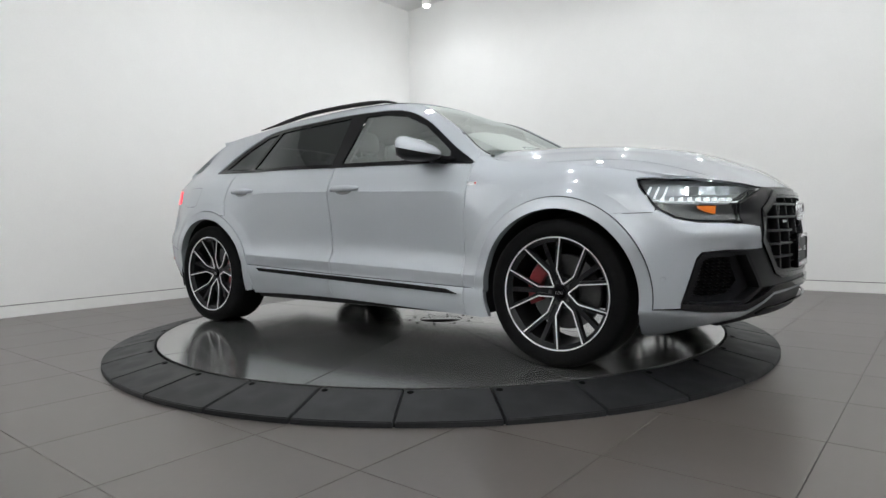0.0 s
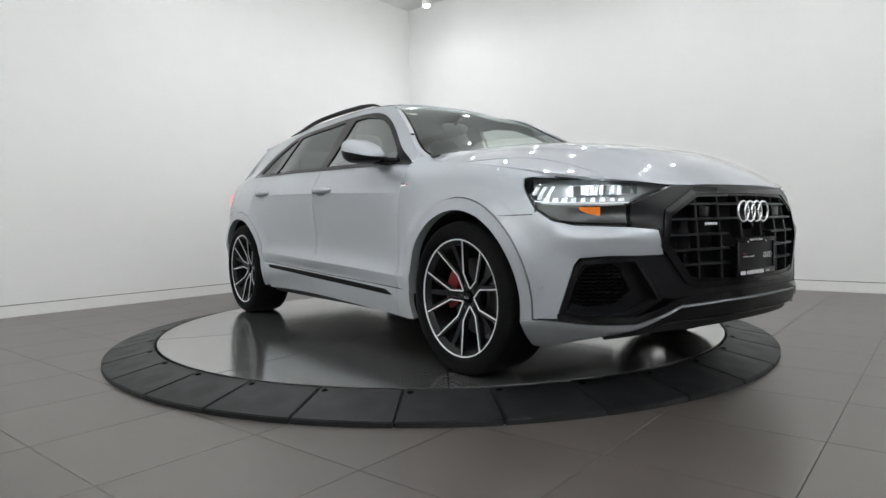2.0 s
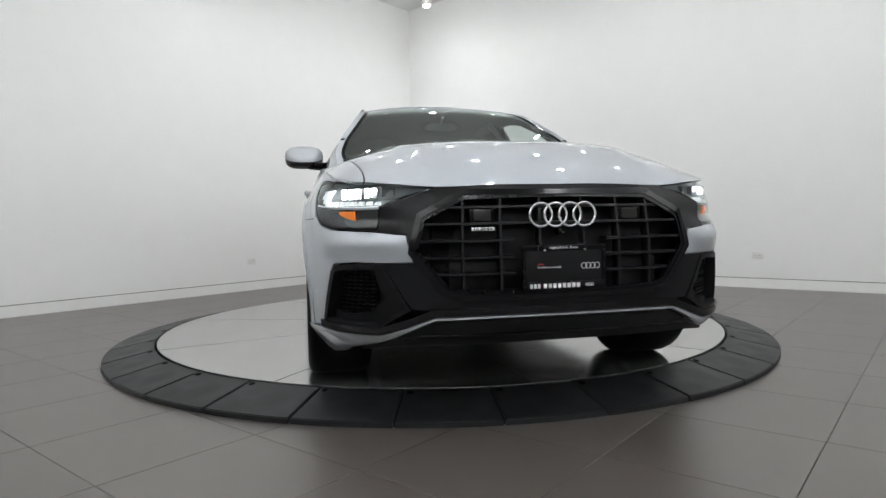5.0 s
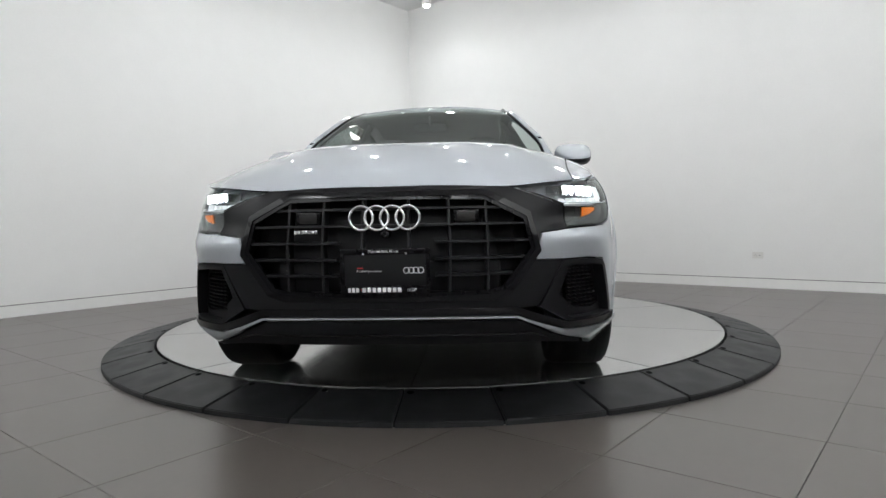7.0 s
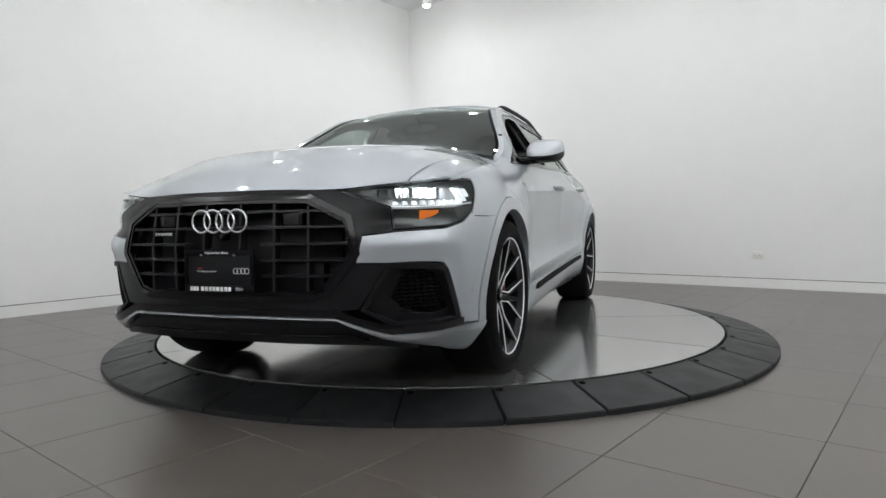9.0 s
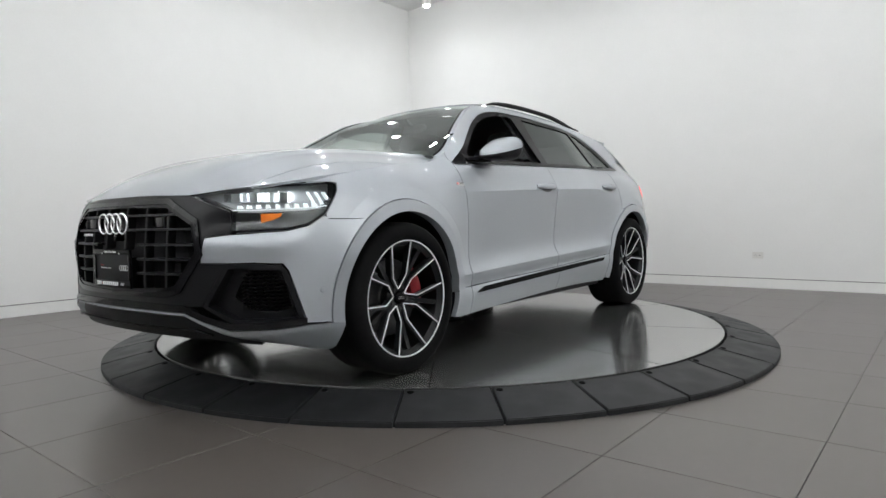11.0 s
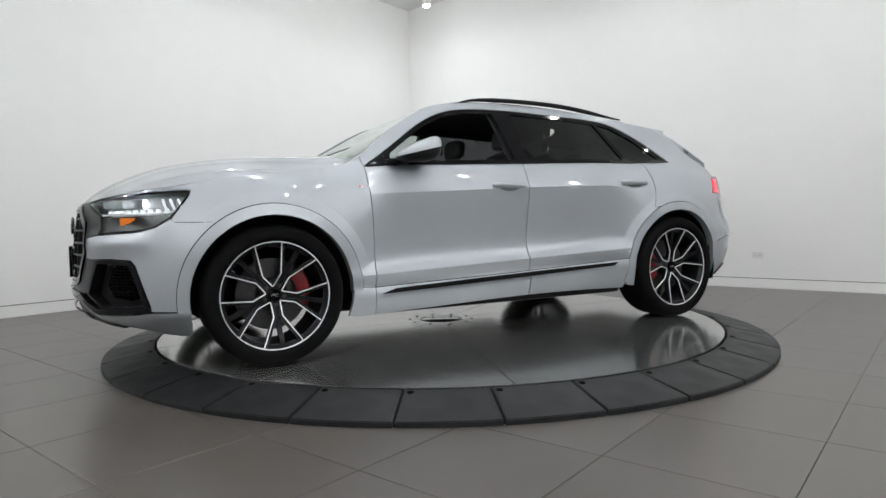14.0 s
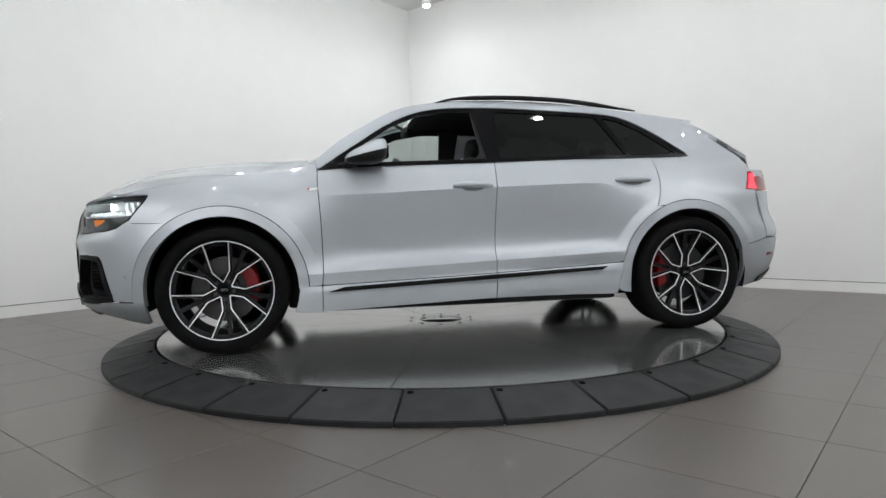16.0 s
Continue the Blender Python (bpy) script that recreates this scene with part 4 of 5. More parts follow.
panel("front_lip", [mirrored([(0.0, 0.382)] + lip_low[1:] + lip_top)], M_SILVER, place=tucked, sides=(1,), step=0.02, rim=0.03)
shine = lip_top[2:]
shine_low = [(s, z + 0.005) for s, z in shine]
shine_top = [(s, z + 0.034) for s, z in shine][::-1]
panel("lip_blade", [mirrored([(0.0, 0.424)] + shine_top[1:] + shine_low)], M_PIANO, place=on_nose(0.016), sides=(1,), step=0.02, rim=0.02, label="gloss black blade over the lip")
val = [(0.0, 0.372), (ay(0.50), 0.366), (ay(0.60), 0.322), (ay(0.66), 0.294), (ay(0.75), 0.268), (ay(0.80), 0.258), (ay(0.80), 0.246), (ay(0.60), 0.270), (0.0, 0.278)]
panel("front_valance", [mirrored(val)], M_MATT, place=on_nose(-0.012), sides=(1,), step=0.04, rim=0.06)
panel("valance_bead", [mirrored([(0.0, 0.322), (ay(0.55), 0.318), (ay(0.62), 0.298), (ay(0.62), 0.291), (ay(0.55), 0.311), (0.0, 0.315)])], M_PIANO, place=on_nose(0.014), sides=(1,), step=0.03, rim=0.01)
for sd in (1, -1):
    it = new("air_intake")
    it.parent = car
    inner = shrink(INTAKE, 0.022)
    panel("intake_frame", [INTAKE, inner], M_MATT, it, h=0.004, sides=(sd,), rim=0.06, step=0.02)
    inner2 = [(ay(0.765), 0.565), (ay(0.83), 0.562), (ax(2.20), 0.55), (ax(2.165), 0.50), (ax(2.145), 0.40), (ay(0.85), 0.385), (ay(0.77), 0.395), (ay(0.70), 0.45), (ay(0.74), 0.54)]
    panel("intake_bowl", [inner, inner2], M_MATT, it, place=lambda s, z, d: skin(s, z, -0.035 + d - 0.02 * math.sin(s * 3)), sides=(sd,), rim=0.03, step=0.02)
    panel("intake_back", [shrink(inner2, -0.01)], M_DARK, it, h=-0.085, sides=(sd,), rim=0, step=0.03)
    for k in range(11):
        z = 0.555 - k * 0.0155
        bm = bmesh.new()
        rows = []
        s0, s1 = ay(0.725 + 0.01 * abs(k - 5) / 5), ax(2.185 - 0.004 * k)
        for i in range(13):
            s = s0 + (s1 - s0) * i / 12
            zz = z + (0.003 if i % 2 else -0.003)
            rows.append([bm.verts.new(skin(s, zz + a, b) * Vector((1, sd, 1))) for a, b in ((-0.003, -0.075), (-0.003, -0.048), (0.003, -0.045), (0.003, -0.075))])
        for a, b in zip(rows, rows[1:]):
            for q in range(3):
                bm.faces.new((a[q], a[q + 1], b[q + 1], b[q]))
        bmesh.ops.recalc_face_normals(bm, faces=bm.faces[:])
        part("slat", bm, M_MATT, it, angle=20)

    # headlamp
    hl = new("headlamp")
    hl.parent = car
    tagged(hl, "lit matrix headlamp with amber marker")
    panel("housing", [shrink(LAMP, -0.004)], M_LENSIN, hl, h=-0.058, sides=(sd,), rim=0.0, step=0.03)
    panel("surround", [LAMP, shrink(LAMP, 0.007)], M_GLOSS, hl, h=-0.002, sides=(sd,), rim=0.085, step=0.02)
    panel("lens", [shrink(LAMP, 0.005)], M_LENS, hl, h=-0.004, sides=(sd,), rim=0.0, step=0.03)
    low = [(ay(0.715), 0.806), (ay(0.80), 0.804), (ax(2.08), 0.812), (ax(1.985), 0.822), (ax(2.01), 0.795), (ax(2.08), 0.757), (ax(2.163), 0.738), (ay(0.72), 0.729)]
    panel("lower_cover", [low], M_AMBGL, hl, h=-0.022, sides=(sd,), rim=0.03, step=0.03, label="smoked lower lamp cover")
    amb = [(ay(0.765) + 0.060, 0.799), (ay(0.818) + 0.082, 0.800), (ay(0.816) + 0.080, 0.788), (ay(0.800) + 0.068, 0.773), (ay(0.765) + 0.060, 0.762)]
    panel("amber_marker", [amb], M_AMBER, hl, h=-0.014, sides=(sd,), rim=0.01, step=0.02, label="glowing amber side marker")
    for k in range(9):     # row of light fingers
        s0 = ay(0.715) + (ax(2.0) - ay(0.715)) * k / 9
        ln = (ax(2.0) - ay(0.715)) / 9
        fing = [(s0 + ln * 0.10, 0.822), (s0 + ln * 0.62, 0.823), (s0 + ln * 0.50, 0.834 + 0.001 * k), (s0 + ln * 0.12, 0.836 + 0.001 * k)]
        panel("light_finger", [fing], M_DRL, hl, h=-0.030, sides=(sd,), rim=0.02, step=0.02)
    for k in range(3):     # slanted outer strips
        s0 = ax(2.035) + 0.042 * k
        fing = [(s0, 0.838), (s0 + 0.009, 0.839), (s0 - 0.016, 0.893), (s0 - 0.026, 0.892)]
        panel("light_strip", [fing], M_DRL, hl, h=-0.028, sides=(sd,), rim=0.02, step=0.02)
    panel("chrome_ledge", [[(ay(0.52), 0.880), (ay(0.705), 0.819), (ay(0.80), 0.817), (ax(2.06), 0.826), (ax(1.985), 0.834), (ax(1.985), 0.829), (ax(2.06), 0.821), (ay(0.80), 0.812), (ay(0.705), 0.813), (ay(0.52), 0.874)]], M_CUT, hl, h=-0.008, sides=(sd,), rim=0.004, step=0.03)
    panel("lamp_bezel", [[(ay(0.56), 0.878), (ay(0.70), 0.836), (ax(2.00), 0.850), (ax(1.975), 0.905), (ay(0.80), 0.894), (ay(0.65), 0.888)]], M_LENSIN, hl, h=-0.044, sides=(sd,), rim=0.01, step=0.03)
    for y, wd, hot in ((0.860, 0.013, True), (0.832, 0.013, True), (0.804, 0.013, True), (0.765, 0.012, True), (0.738, 0.012, True), (0.680, 0.026, False)):
        p = skin(ay(y), 0.872, -0.014)
        c0 = Matrix.Translation((p.x, p.y * sd, 0.868))
        tall = 0.021 if hot else 0.017
        bm = bmesh.new()
        for lo, hi in (((-0.045, -wd, tall - 0.002), (0.0, wd, tall)), ((-0.045, -wd, -tall), (0.0, wd, 0.002 - tall)), ((-0.045, -wd, -tall), (0.0, 0.002 - wd, tall)), ((-0.045, wd - 0.002, -tall), (0.0, wd, tall))):
            box(bm, lo, hi, m=c0)
        part("projector", bm, M_GREY, hl)
        part("projector_lens", box(bmesh.new(), (-0.046, 0.002 - wd, 0.002 - tall), (-0.034, wd - 0.002, tall - 0.002), 0.005, m=c0), M_BEAM if hot else M_LENSIN, hl)
    # parking sensor
    part("parking_sensor", lathe(bmesh.new(), [(0.0005, 0.003), (0.009, 0.0025), (0.011, 0.0)], 16, m=frame_at(ax(2.03), 0.47, 0.0, sd)), M_SILVER, car)

# ---- tail ----
panel("rear_bumper", [[(ax(-1.90), 0.542), (ax(-2.05), 0.569), (ax(-2.14), 0.594), (ay(0.60, True), 0.60), (LEN - 0.004, 0.60), (LEN - 0.004, 0.34), (ay(0.6, True), 0.34), (ax(-2.2), 0.27), (ax(-1.87), 0.245)] + X(arc(-AXLE, R_IN, 200, 161.5, 10)[1:])], M_SILVER)
panel("rear_diffuser", [[(ay(0.62, True), 0.334), (LEN - 0.001, 0.334), (LEN - 0.001, 0.24), (ay(0.66, True), 0.24)]], M_MATT, h=-0.01, rim=0.05)
panel("rear_corner_trim", [[(ax(-2.17), 0.315), (ax(-2.30), 0.36), (ay(0.60, True), 0.372), (ay(0.60, True), 0.30), (ax(-2.28), 0.275), (ax(-2.17), 0.272)]], M_PIANO, h=0.012, rim=0.02, label="gloss black trim on the bumper corner")
panel("tailgate", [[(ax(-2.15), 0.606), (ax(-2.11), 0.925), (ax(-2.20), 0.925), (LEN - 0.001, 0.935), (LEN - 0.001, 0.606)]], M_SILVER)
panel("tailgate_upper", [[(ax(-2.10), 1.075), (LEN - 0.001, 1.09), (LEN - 0.001, 1.02), (ax(-2.07), 1.03)]], M_SILVER)
tl = [(ax(-1.99), 0.94), (ax(-2.062), 1.060), (ax(-2.10), 1.066), (ax(-2.22), 1.02), (LEN - 0.002, 1.015), (LEN - 0.002, 0.94), (ax(-2.2), 0.93)]
for sd in (1, -1):
    rl = new("tail_lamp")
    rl.parent = car
    panel("lamp_body", [tl], M_REDGL, rl, h=0.0, sides=(sd,), rim=0.03, label="red tail lamp lens")
    panel("lamp_glow", [[(ax(-2.015), 0.945), (ax(-2.072), 1.048), (ax(-2.12), 1.048), (ax(-2.10), 0.99), (ax(-2.12), 0.945)]], M_TAIL, rl, h=0.004, sides=(sd,), rim=0.006, label="glowing red light")
    panel("reflector", [[(ax(-2.17), 0.47), (ax(-2.28), 0.48), (ax(-2.28), 0.50), (ax(-2.17), 0.49)]], M_REDGL, car, h=0.006, sides=(sd,), rim=0.006, label="red bumper reflector")

flap = [(-1.66 - 0.10 + 0.10 * math.copysign(abs(math.cos(t)) ** 0.35, math.cos(t)), 0.985 + 0.075 * math.copysign(abs(math.sin(t)) ** 0.35, math.sin(t))) for t in np.linspace(0, 2 * math.pi, 40, endpoint=False)]
panel("fuel_flap_gap", [X(shrink(flap, -0.0025))], M_DARK, h=0.0006, rim=0.0, sides=(-1,))
panel("fuel_flap", [X(flap)], M_SILVER, h=0.0014, rim=0.001, sides=(-1,))

# ---- mirrors, handles, rails, badges ----
def blob(center, half, power=2.6, taper=0.0, n=28, zlo=-1.0, zhi=1.0, swell=0.0, wedge=None):
    """A rounded box; taper narrows it towards the front; only heights from zlo to zhi of it."""
    bm = bmesh.new()
    rings = []
    for i in range(n // 2 + 1):
        w = zlo + (zhi - zlo) * i / (n // 2)
        rr = max(1 - abs(w) ** power, 0.0001) ** (1 / power)
        ring = []
        for k in range(n):
            a = 2 * math.pi * k / n
            c, s = math.cos(a), math.sin(a)
            f = (abs(c) ** power + abs(s) ** power) ** (-1 / power)
            x, y = c * f * rr, s * f * rr
            ty = 1 - taper * (x + 1) / 2
            ring.append(bm.verts.new((center[0] + half[0] * x, center[1] + half[1] * y * ty, center[2] + half[2] * w * (1 - (0.55 * taper if wedge is None else wedge) * (x + 1) / 2) + swell * x)))
        rings.append(ring)
    for a, b in zip(rings, rings[1:]):
        for k in range(n):
            bm.faces.new((a[k], a[(k + 1) % n], b[(k + 1) % n], b[k]))
    bm.faces.new(rings[0][::-1])
    bm.faces.new(rings[-1])
    bmesh.ops.recalc_face_normals(bm, faces=bm.faces[:])
    return bm


for sd in (1, -1):
    mir = new("door_mirror")
    mir.parent = car
    mc = (0.655, sd * 0.970, 1.163)
    part("mirror_cap", blob(mc, (0.126, 0.140, 0.088), 3.0, 0.42, zlo=0.0, zhi=1.0, swell=-0.030, wedge=0.62), M_SILVER, mir, "silver mirror cap")
    # black shell reaches up to mid-height, painting the shade on the cap's lower half
    part("mirror_base", blob(mc, (0.124, 0.138, 0.088), 3.0, 0.42, zlo=-1.0, zhi=-0.01, swell=-0.030, wedge=0.62), M_MATT, mir, "black lower mirror shell, raised to paint in the cap's shade")
    part("mirror_glass", box(bmesh.new(), (mc[0] - 0.130, mc[1] - 0.065, mc[2] - 0.025), (mc[0] - 0.118, mc[1] + 0.065, mc[2] + 0.045), 0.004), M_GLOSS, mir)
    part("mirror_arm", tube(bmesh.new(), [(0.80, sd * 0.835, 1.108), (0.76, sd * 0.875, 1.108), (0.70, sd * 0.935, 1.125)], [0.032, 0.036, 0.044], 12, 0.7), M_GLOSS, mir)
    for x0, x1, z in ((0.115, -0.135, 0.974), (-0.975, -1.225, 1.004)):
        n = 12
        hd = new("door_handle")
        hd.parent = car
        pts = []
        for i in range(n + 1):
            t = i / n
            x = x0 + (x1 - x0) * t
            p = skin(ax(x), z, -0.004 + 0.036 * min(1, 3.2 * min(t, 1 - t) + 0.15))
            pts.append((p.x, p.y * sd, p.z + 0.004 * math.sin(math.pi * t)))
        part("grip", tube(bmesh.new(), pts, [0.009 + 0.006 * min(1, 4 * min(i, n - i) / n) for i in range(n + 1)], 12, 1.35), M_SILVER, hd)
        xm = (x0 + x1) / 2
        # flat grey oval on the door skin: the bowl's shade put in as colour
        cup = [(ax(xm + 0.075 * math.cos(a)), z - 0.010 + 0.026 * math.sin(a)) for a in np.linspace(0, 2 * math.pi, 22, endpoint=False)]
        panel("grip_bowl", [cup], M_GREY, hd, h=0.0015, sides=(sd,), rim=0.0, step=0.02, label="flat grey patch painted as the shade in the grip's bowl")
    rail_x = np.linspace(0.15, -1.32, 26)
    rail_z = spline([-1.32, -1.10, -0.76, -0.35, -0.07, 0.08, 0.15], [1.522, 1.553, 1.588, 1.603, 1.594, 1.574, 1.552])
    part("roof_rail", tube(bmesh.new(), [(x, sd * (edge_y(x) - 0.012), rail_z(x)) for x in rail_x], [0.004 + 0.010 * min(1, 5 * min(i, 25 - i) / 25) for i in range(26)], 10, 1.15), M_MATT, car, "black roof rail")
    part("wing_badge", box(bmesh.new(), (-0.032, -0.010, 0.0), (0.032, 0.010, 0.002), 0.0008, m=frame_at(ax(0.973), 0.961, 0.001, sd)), M_CHROME, car)
    part("wing_badge_mark", box(bmesh.new(), (-0.028, -0.006, 0.002), (-0.018, 0.006, 0.003), m=frame_at(ax(0.973), 0.961, 0.001, sd)), M_REDPR, car)

# ---- wheels ----
R_RIM = 0.286


def v_spoke(bm, pts, width, y_lo, y_hi):
    """A flat spoke along (radius, angle) places; y_hi gives its face at each of them."""
    pos = [Vector((r * math.sin(radians(a)), r * math.cos(radians(a)))) for r, a in pts]
    rows = []
    for i, p in enumerate(pos):
        d = (pos[min(i + 1, len(pos) - 1)] - pos[max(i - 1, 0)]).normalized()
        nrm = Vector((-d.y, d.x)) * width / 2
        hi, lo = y_hi[i], y_lo[i] if isinstance(y_lo, list) else y_lo
        rows.append([bm.verts.new((q.x, yy, q.y)) for q, yy in ((p - nrm, lo), (p - nrm * 0.9, hi), (p + nrm * 0.9, hi), (p + nrm, lo))])
    for a, b in zip(rows, rows[1:]):
        for k in range(3):
            bm.faces.new((a[k], a[k + 1], b[k + 1], b[k]))
    bm.faces.new(rows[0])
    bm.faces.new(rows[-1][::-1])
    bmesh.ops.recalc_face_normals(bm, faces=bm.faces[:])


def wheel(x, sd, phase, cal_dir):
    """phase: lean of the spokes towards the front, degrees; cal_dir: where the brake caliper sits."""
    w = new("wheel")
    w.parent = car
    w.matrix_basis = pose(x, 0, HUB_Z) if sd > 0 else Matrix.Translation((x, 0, HUB_Z)) @ Matrix.Diagonal((1, -1, 1, 1))
    prof = [(0.275, 0.70), (0.30, 0.682), (0.352, 0.682), (0.368, 0.692), (0.3765, 0.715), (0.3775, 0.80), (0.3775, 0.88), (0.3765, 0.935), (0.369, 0.958), (0.355, 0.970),
            (0.335, 0.978), (0.312, 0.979), (0.297, 0.972), (0.290, 0.962), (0.289, 0.93)]
    part("tyre", lathe(bmesh.new(), prof, 96, "y"), M_RUBBER, w, angle=60)
    tread = bmesh.new()
    for gy in (0.745, 0.79, 0.865, 0.91):
        lathe(tread, [(0.3785, gy - 0.004), (0.3788, gy), (0.3785, gy + 0.004)], 96, "y")
    part("tread", tread, M_DARK, w)
    part("rim_barrel", lathe(bmesh.new(), [(0.289, 0.962), (0.284, 0.962), (0.279, 0.950), (0.262, 0.935), (0.255, 0.80), (0.262, 0.70)], 72, "y"), M_RIM, w)
    part("rim_edge", lathe(bmesh.new(), [(0.290, 0.9625), (0.2895, 0.9660), (0.2842, 0.9655), (0.283, 0.961)], 96, "y"), M_CUT, w, "machined bright rim edge")
    for k in range(5):
        c0 = phase + 72 * k
        for sg in (1, -1):
            path = [(0.046, c0 + sg * 2), (0.115, c0 + sg * 24), (0.121, c0 + sg * 24), (0.284, c0 + sg * 14.5)]
            face = [0.904, 0.921, 0.923, 0.957]
            bm = bmesh.new()
            v_spoke(bm, [(r, a + sg * 0.42 / max(r, 0.06)) for r, a in path], 0.021, [f - 0.034 for f in face], [f - 0.003 for f in face])
            part("spoke", bm, M_RIM, w)
            bm = bmesh.new()
            v_spoke(bm, path, 0.0064, [f - 0.004 for f in face], [f + 0.0005 for f in face])
            part("spoke_edge", bm, M_CUT, w, "machined bright spoke edge")
        bm = bmesh.new()
        v_spoke(bm, [(0.05, c0 + 36), (0.12, c0 + 36), (0.2, c0 + 36), (0.284, c0 + 36)], 0.026, [0.870, 0.876, 0.885, 0.905], [0.898, 0.906, 0.918, 0.938])
        part("spoke", bm, M_RIM, w)
        part("wheel_bolt", lathe(bmesh.new(), [(0.0005, 0.908), (0.008, 0.908), (0.0095, 0.904), (0.0095, 0.875)], 12, "y",
                                 Matrix.Translation((0.056 * math.sin(radians(c0 + 36)), 0, 0.056 * math.cos(radians(c0 + 36))))), M_ROTOR, w)
    part("hub", lathe(bmesh.new(), [(0.0005, 0.898), (0.066, 0.898), (0.078, 0.889), (0.083, 0.85)], 40, "y"), M_RIM, w)
    part("hub_cap", lathe(bmesh.new(), [(0.0005, 0.915), (0.026, 0.914), (0.031, 0.910), (0.033, 0.893)], 32, "y"), M_GLOSS, w)
    for k in range(4):
        part("cap_ring", lathe(bmesh.new(), [(0.0068, 0.9145), (0.0068, 0.9158), (0.0054, 0.9158), (0.0054, 0.9145)], 16, "y", Matrix.Translation((-0.0144 + 0.0096 * k, 0, 0))), M_CHROME, w)
    part("brake_rotor", lathe(bmesh.new(), [(0.07, 0.86), (0.09, 0.84), (0.192, 0.84), (0.195, 0.836), (0.195, 0.81), (0.07, 0.81)], 56, "y"), M_ROTOR, w)
    cb = bmesh.new()
    rows = []
    for i in range(9):
        a = radians(cal_dir - 34 + 68 * i / 8)
        bulge = 1 - 0.25 * abs(i - 4) / 4
        rows.append([cb.verts.new((r * math.sin(a), y, r * math.cos(a))) for r, y in ((0.125, 0.80), (0.128, 0.845 + 0.03 * bulge), (0.15, 0.855 + 0.033 * bulge), (0.195, 0.855 + 0.03 * bulge), (0.215, 0.845), (0.216, 0.79))])
    for a, b in zip(rows, rows[1:]):
        for k in range(5):
            cb.faces.new((a[k], a[k + 1], b[k + 1], b[k]))
    cb.faces.new(rows[0])
    cb.faces.new(rows[-1][::-1])
    bmesh.ops.recalc_face_normals(cb, faces=cb.faces[:])
    part("brake_caliper", cb, M_RED, w, "red brake caliper")
    part("valve", tube(bmesh.new(), [(0.262 * math.sin(radians(phase + 50)), 0.93, 0.262 * math.cos(radians(phase + 50))), (0.25 * math.sin(radians(phase + 50)), 0.955, 0.25 * math.cos(radians(phase + 50)))], 0.004, 8), M_GREY, w)
    return w


wheel(AXLE, 1, 7, -78)
wheel(-AXLE, 1, 39, 84)
wheel(AXLE, -1, 20, -78)
wheel(-AXLE, -1, 35, 84)
# wheel houses
for x in (AXLE, -AXLE):
    for sd in (1, -1):
        bm = lathe(bmesh.new(), [(0.438, 0.935), (0.440, 0.60), (0.43, 0.56), (0.02, 0.56)], 48, "y", Matrix.Translation((x, 0, HUB_Z)) @ Matrix.Diagonal((1, sd, 1, 1)))
        bmesh.ops.bisect_plane(bm, geom=bm.verts[:] + bm.edges[:] + bm.faces[:], plane_co=(0, 0, 0.26), plane_no=(0, 0, -1), clear_outer=True)
        part("wheel_house", bm, M_MATT, car, "black wheel arch liner")

# ---- underside and cabin ----
part("underbody", box(bmesh.new(), (-2.15, -0.56, 0.20), (1.15, 0.56, 0.30), 0.03), M_MATT, car)
part("undertray", box(bmesh.new(), (1.12, -0.54, 0.262), (2.18, 0.54, 0.32), 0.02), M_MATT, car)
part("floor_pan", box(bmesh.new(), (-1.0, -0.88, 0.215), (1.0, 0.88, 0.30), 0.03), M_MATT, car)
for sd in (1, -1):
    part("suspension_arm", tube(bmesh.new(), [(AXLE - 0.05, sd * 0.4, 0.25), (AXLE, sd * 0.72, 0.24)], 0.03, 8), M_MATT, car)
    part("suspension_arm", tube(bmesh.new(), [(-AXLE + 0.05, sd * 0.4, 0.25), (-AXLE, sd * 0.72, 0.22)], 0.03, 8), M_MATT, car)
panel("door_lining", [X(run(lambda x: 0.31, 0.90, -0.98, 12) + run(belt, -1.0, 0.90, 14, 0.004))], M_TRIMIN, h=-0.085, rim=0.0, step=0.08, label="dark door lining")
panel("door_lining", [X(run(lambda x: 0.85, -0.98, -1.62, 6) + run(belt, -1.6, -1.0, 6, 0.004))], M_TRIMIN, h=-0.085, rim=0.0, step=0.08, label="dark rear side lining")
panel("pillar_lining", [X([(-0.12, 1.13), (-0.24, 1.13), (-0.26, 1.52), (-0.09, 1.52)])], M_TRIMIN, h=-0.05, rim=0.02, step=0.06, label="dark centre pillar lining")
panel("pillar_lining", [X([(-1.10, 1.17), (-1.19, 1.18), (-1.05, 1.48), (-0.96, 1.48)])], M_TRIMIN, h=-0.05, rim=0.02, step=0.06, label="dark rear pillar lining")
side_top = spline([-1.40, -1.14, -0.97, -0.31, 0.073, 0.295, 0.485], [1.34, 1.445, 1.468, 1.498, 1.490, 1.452, 1.37])
panel("roof_side_lining", [X(run(side_top, 0.46, -1.38, 24, -0.004) + run(edge_z, -1.38, 0.46, 24, -0.012))], M_TRIMIN, h=-0.030, rim=0.0, step=0.05, label="dark lining along the roof side")
head = [(0.16, 0.0), (0.16, 0.42)] + [(x, edge_y(x) - 0.035) for x in np.linspace(0.15, -1.6, 24)] + [(-1.62, 0.0)]
panel("headliner", [head + [(x, -y) for x, y in head[-2:0:-1]]], M_TRIMIN, place=on_top(-0.045), step=0.1, rim=0.0, sides=(1,), label="black headliner")
dash = bmesh.new()
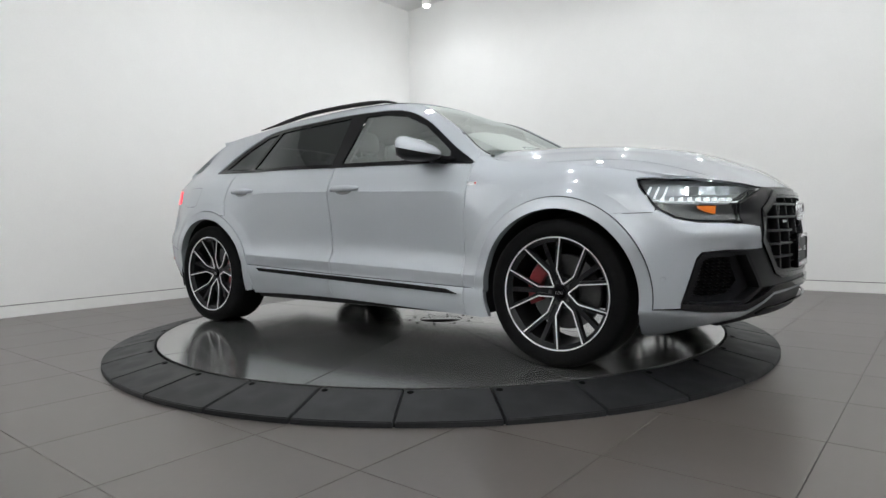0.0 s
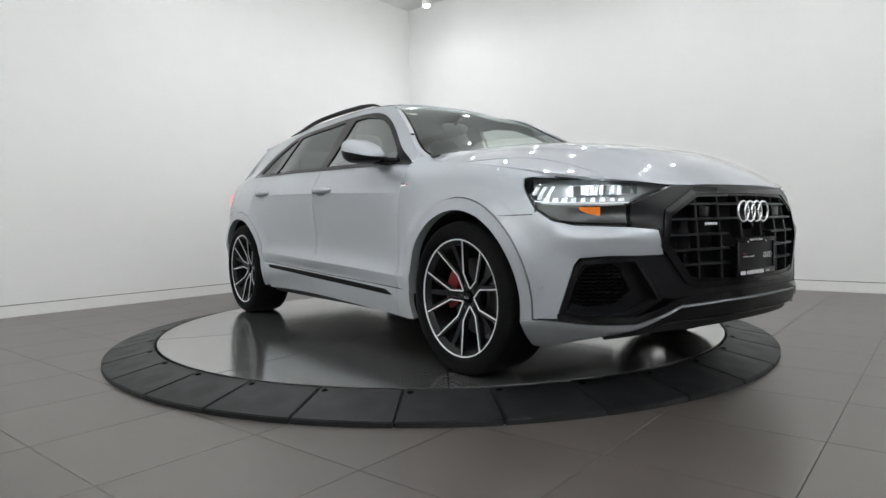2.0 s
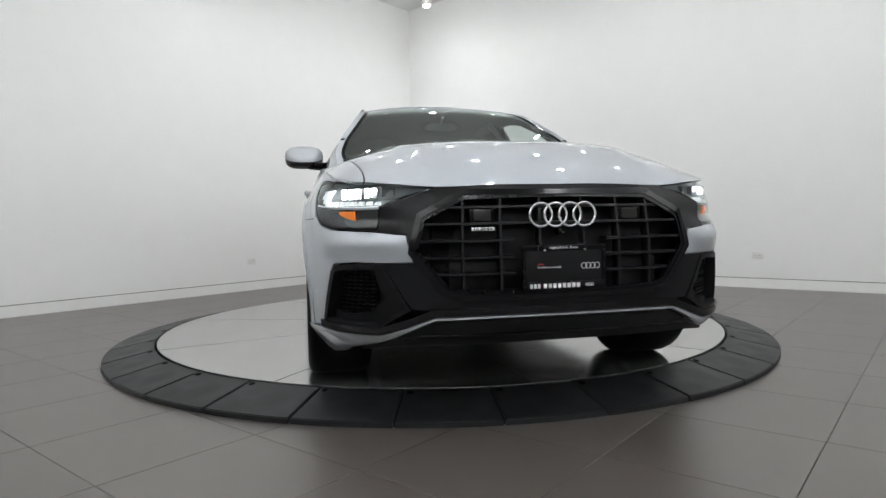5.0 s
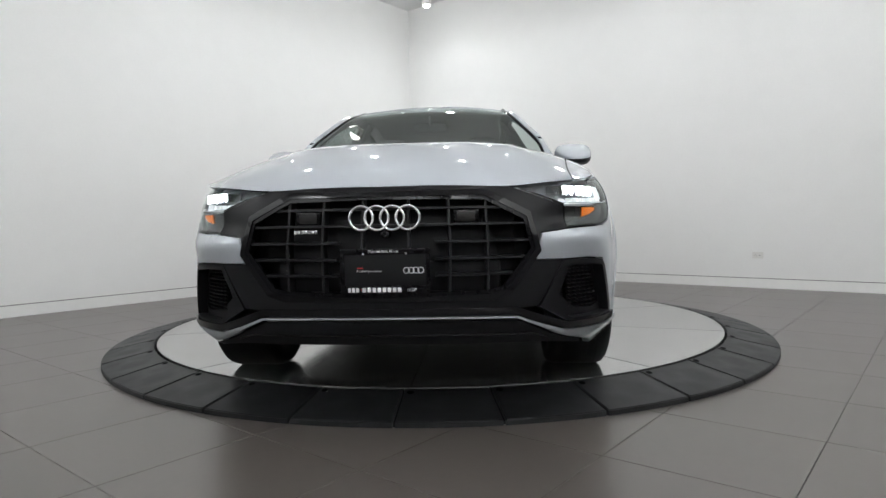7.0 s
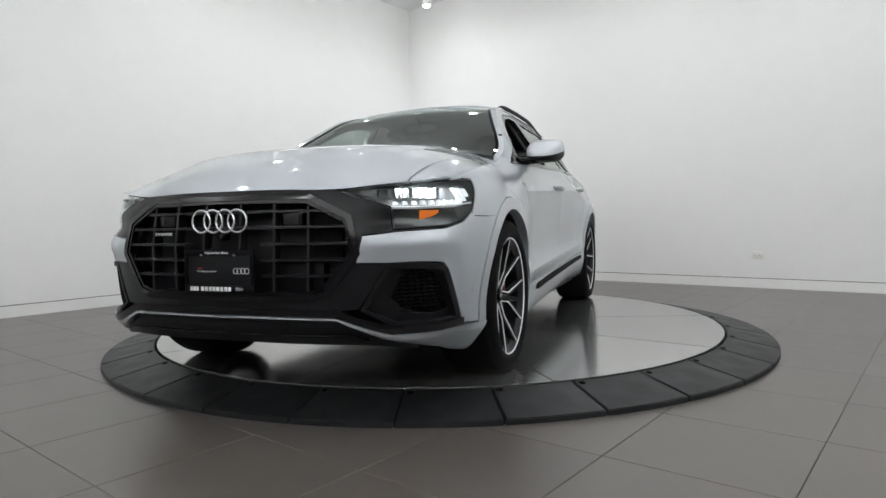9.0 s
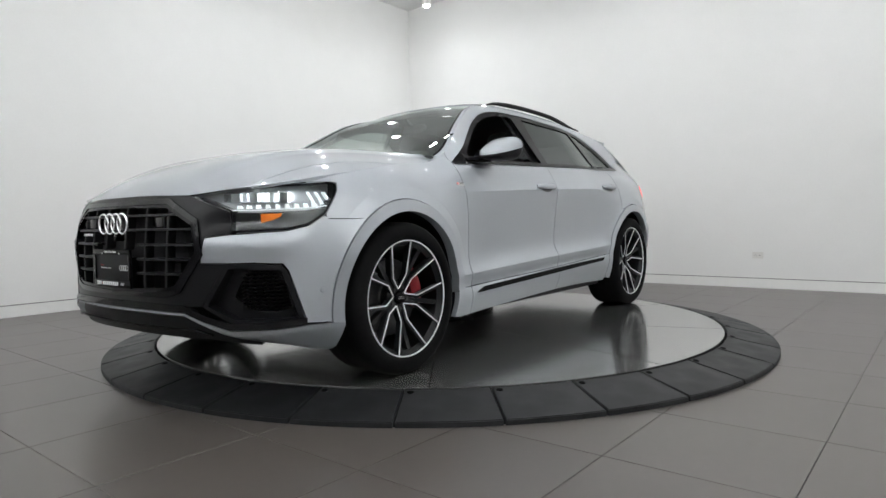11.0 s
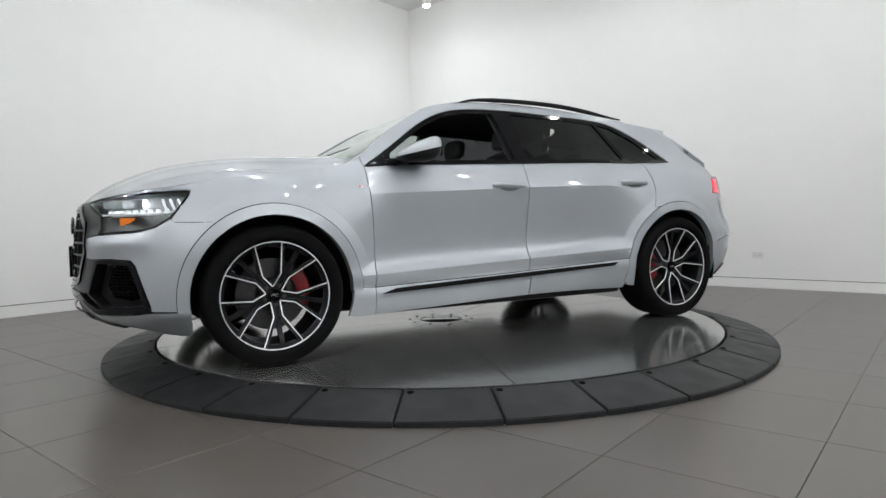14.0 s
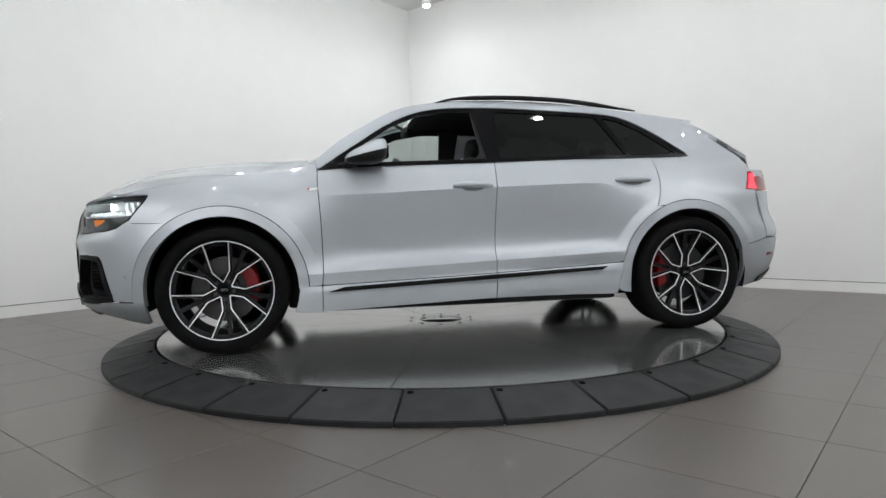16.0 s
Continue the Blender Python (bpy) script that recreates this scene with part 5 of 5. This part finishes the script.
tubes = [(0.93, 1.085), (0.80, 1.10), (0.62, 1.07), (0.50, 1.02), (0.46, 0.93), (0.50, 0.80), (0.60, 0.62), (0.95, 0.60)]
prism(dash, tubes, Matrix(((1, 0, 0, 0), (0, 0, 1, -0.79), (0, 1, 0, 0), (0, 0, 0, 1))), 1.58, 0.012)
bmesh.ops.recalc_face_normals(dash, faces=dash.faces[:])
part("dashboard", dash, M_TRIMIN, car)
part("instrument_hood", blob((0.56, 0.38, 1.085), (0.10, 0.19, 0.05), 3), M_TRIMIN, car)
sw = lathe(bmesh.new(), [(0.178 + 0.016 * math.cos(a), 0.016 * math.sin(a)) for a in np.linspace(0, 2 * math.pi, 10, endpoint=False)], 40, closed=True)
steer = part("steering_wheel", sw, M_SEAT, car)
steer.matrix_basis = pose(0.34, 0.38, 1.02, 0, -68, 0)
part("steering_boss", blob((0.0, 0.0, -0.01), (0.09, 0.17, 0.03), 3), M_TRIMIN, steer)


def seat(x, y, wd=0.25, tall=0.62):
    s = new("seat")
    s.parent = car
    part("cushion", blob((x, y, 0.62), (0.27, wd, 0.09), 3.5), M_SEAT, s)
    bk = blob((0, 0, 0), (0.075, wd, tall / 2), 3.2)
    bk.transform(Matrix.Translation((x - 0.27, y, 0.66 + tall / 2 - 0.02)) @ Matrix.Rotation(radians(-13), 4, "Y"))
    part("backrest", bk, M_SEAT, s)
    hr = blob((0, 0, 0), (0.05, 0.135, 0.085), 3)
    hr.transform(Matrix.Translation((x - 0.36, y, 0.66 + tall + 0.07)) @ Matrix.Rotation(radians(-8), 4, "Y"))
    part("head_restraint", hr, M_SEAT, s)
    for dy in (-0.05, 0.05):
        part("restraint_post", tube(bmesh.new(), [(x - 0.34, y + dy, 0.66 + tall - 0.06), (x - 0.355, y + dy, 0.66 + tall + 0.03)], 0.007, 8), M_CHROME, s)


seat(0.02, 0.38)
seat(0.02, -0.38)
seat(-0.92, 0.38, 0.24, 0.54)
seat(-0.92, -0.38, 0.24, 0.54)
seat(-0.92, 0.0, 0.14, 0.50)
part("interior_mirror", blob((0.28, 0.0, 1.43), (0.02, 0.12, 0.035), 3), M_TRIMIN, car)
part("mirror_foot", tube(bmesh.new(), [(0.29, 0, 1.45), (0.36, 0, 1.49)], 0.012, 8), M_TRIMIN, car)
part("radiator", box(bmesh.new(), (2.05, -0.62, 0.30), (2.26, 0.62, 0.86), 0.02), M_DARK, car)
part("bulkhead", box(bmesh.new(), (0.96, -0.80, 0.30), (1.0, 0.80, 1.03), 0.01), M_DARK, car)
part("tail_box", box(bmesh.new(), (-2.25, -0.60, 0.30), (-1.3, 0.60, 0.98), 0.03), M_TRIMIN, car)

# ---- floor tiles ----
o1, o2 = 1.507, -2.887
half = TILE / 2 - 0.0016
tile_bm = bmesh.new()
box(tile_bm, (-half, -half, -0.012), (half, half, 0.0))
bmesh.ops.bevel(tile_bm, geom=[e for e in tile_bm.edges if all(v.co.z > -0.001 for v in e.verts)], offset=0.0012, segments=1, affect="EDGES")
tile_me = bpy.data.meshes.new("tile")
tile_bm.to_mesh(tile_me)
tile_bm.free()
tile_me.materials.append(M_TILE)
turn = radians(GRID - 90)
near, far = [], []
for i in range(-9, 11):
    for j in range(-12, 13):
        u, v = o1 + TILE * (i + 0.5), o2 + TILE * (j + 0.5)
        if U0 - 0.29 < u < U1 + 0.29 and V0 - 0.29 < v < V1 + 0.29:
            p = room(u, v)
            (near if -3.4 < p.y and p.length > 1.55 else far).append(p)
for p in near[:300]:
    t = new("tile", tile_me)
    t.parent = floor
    t.matrix_basis = Matrix.Translation(p) @ Matrix.Rotation(turn, 4, "Z")
rest = bmesh.new()
for p in far + near[300:]:
    box(rest, (-half, -half, -0.012), (half, half, 0.0), m=Matrix.Translation(p) @ Matrix.Rotation(turn, 4, "Z"))
tagged(part("far_tiles", rest, M_TILE, floor, smooth=False), kind="stuff")


# ---- what moves ----
def motions():
    """The turntable carries the car round."""
    steps = [(k * 0.5, a) for k, a in enumerate(HEADING)]
    walk(disc, [(t, pose(0, 0, 0, 0, 0, a)) for t, a in steps])
    walk(car, [(t, pose(0, 0, 0, 0, 0, a) @ pose(CAR_AT[0], CAR_AT[1], DISC_Z)) for t, a in steps])


motions()
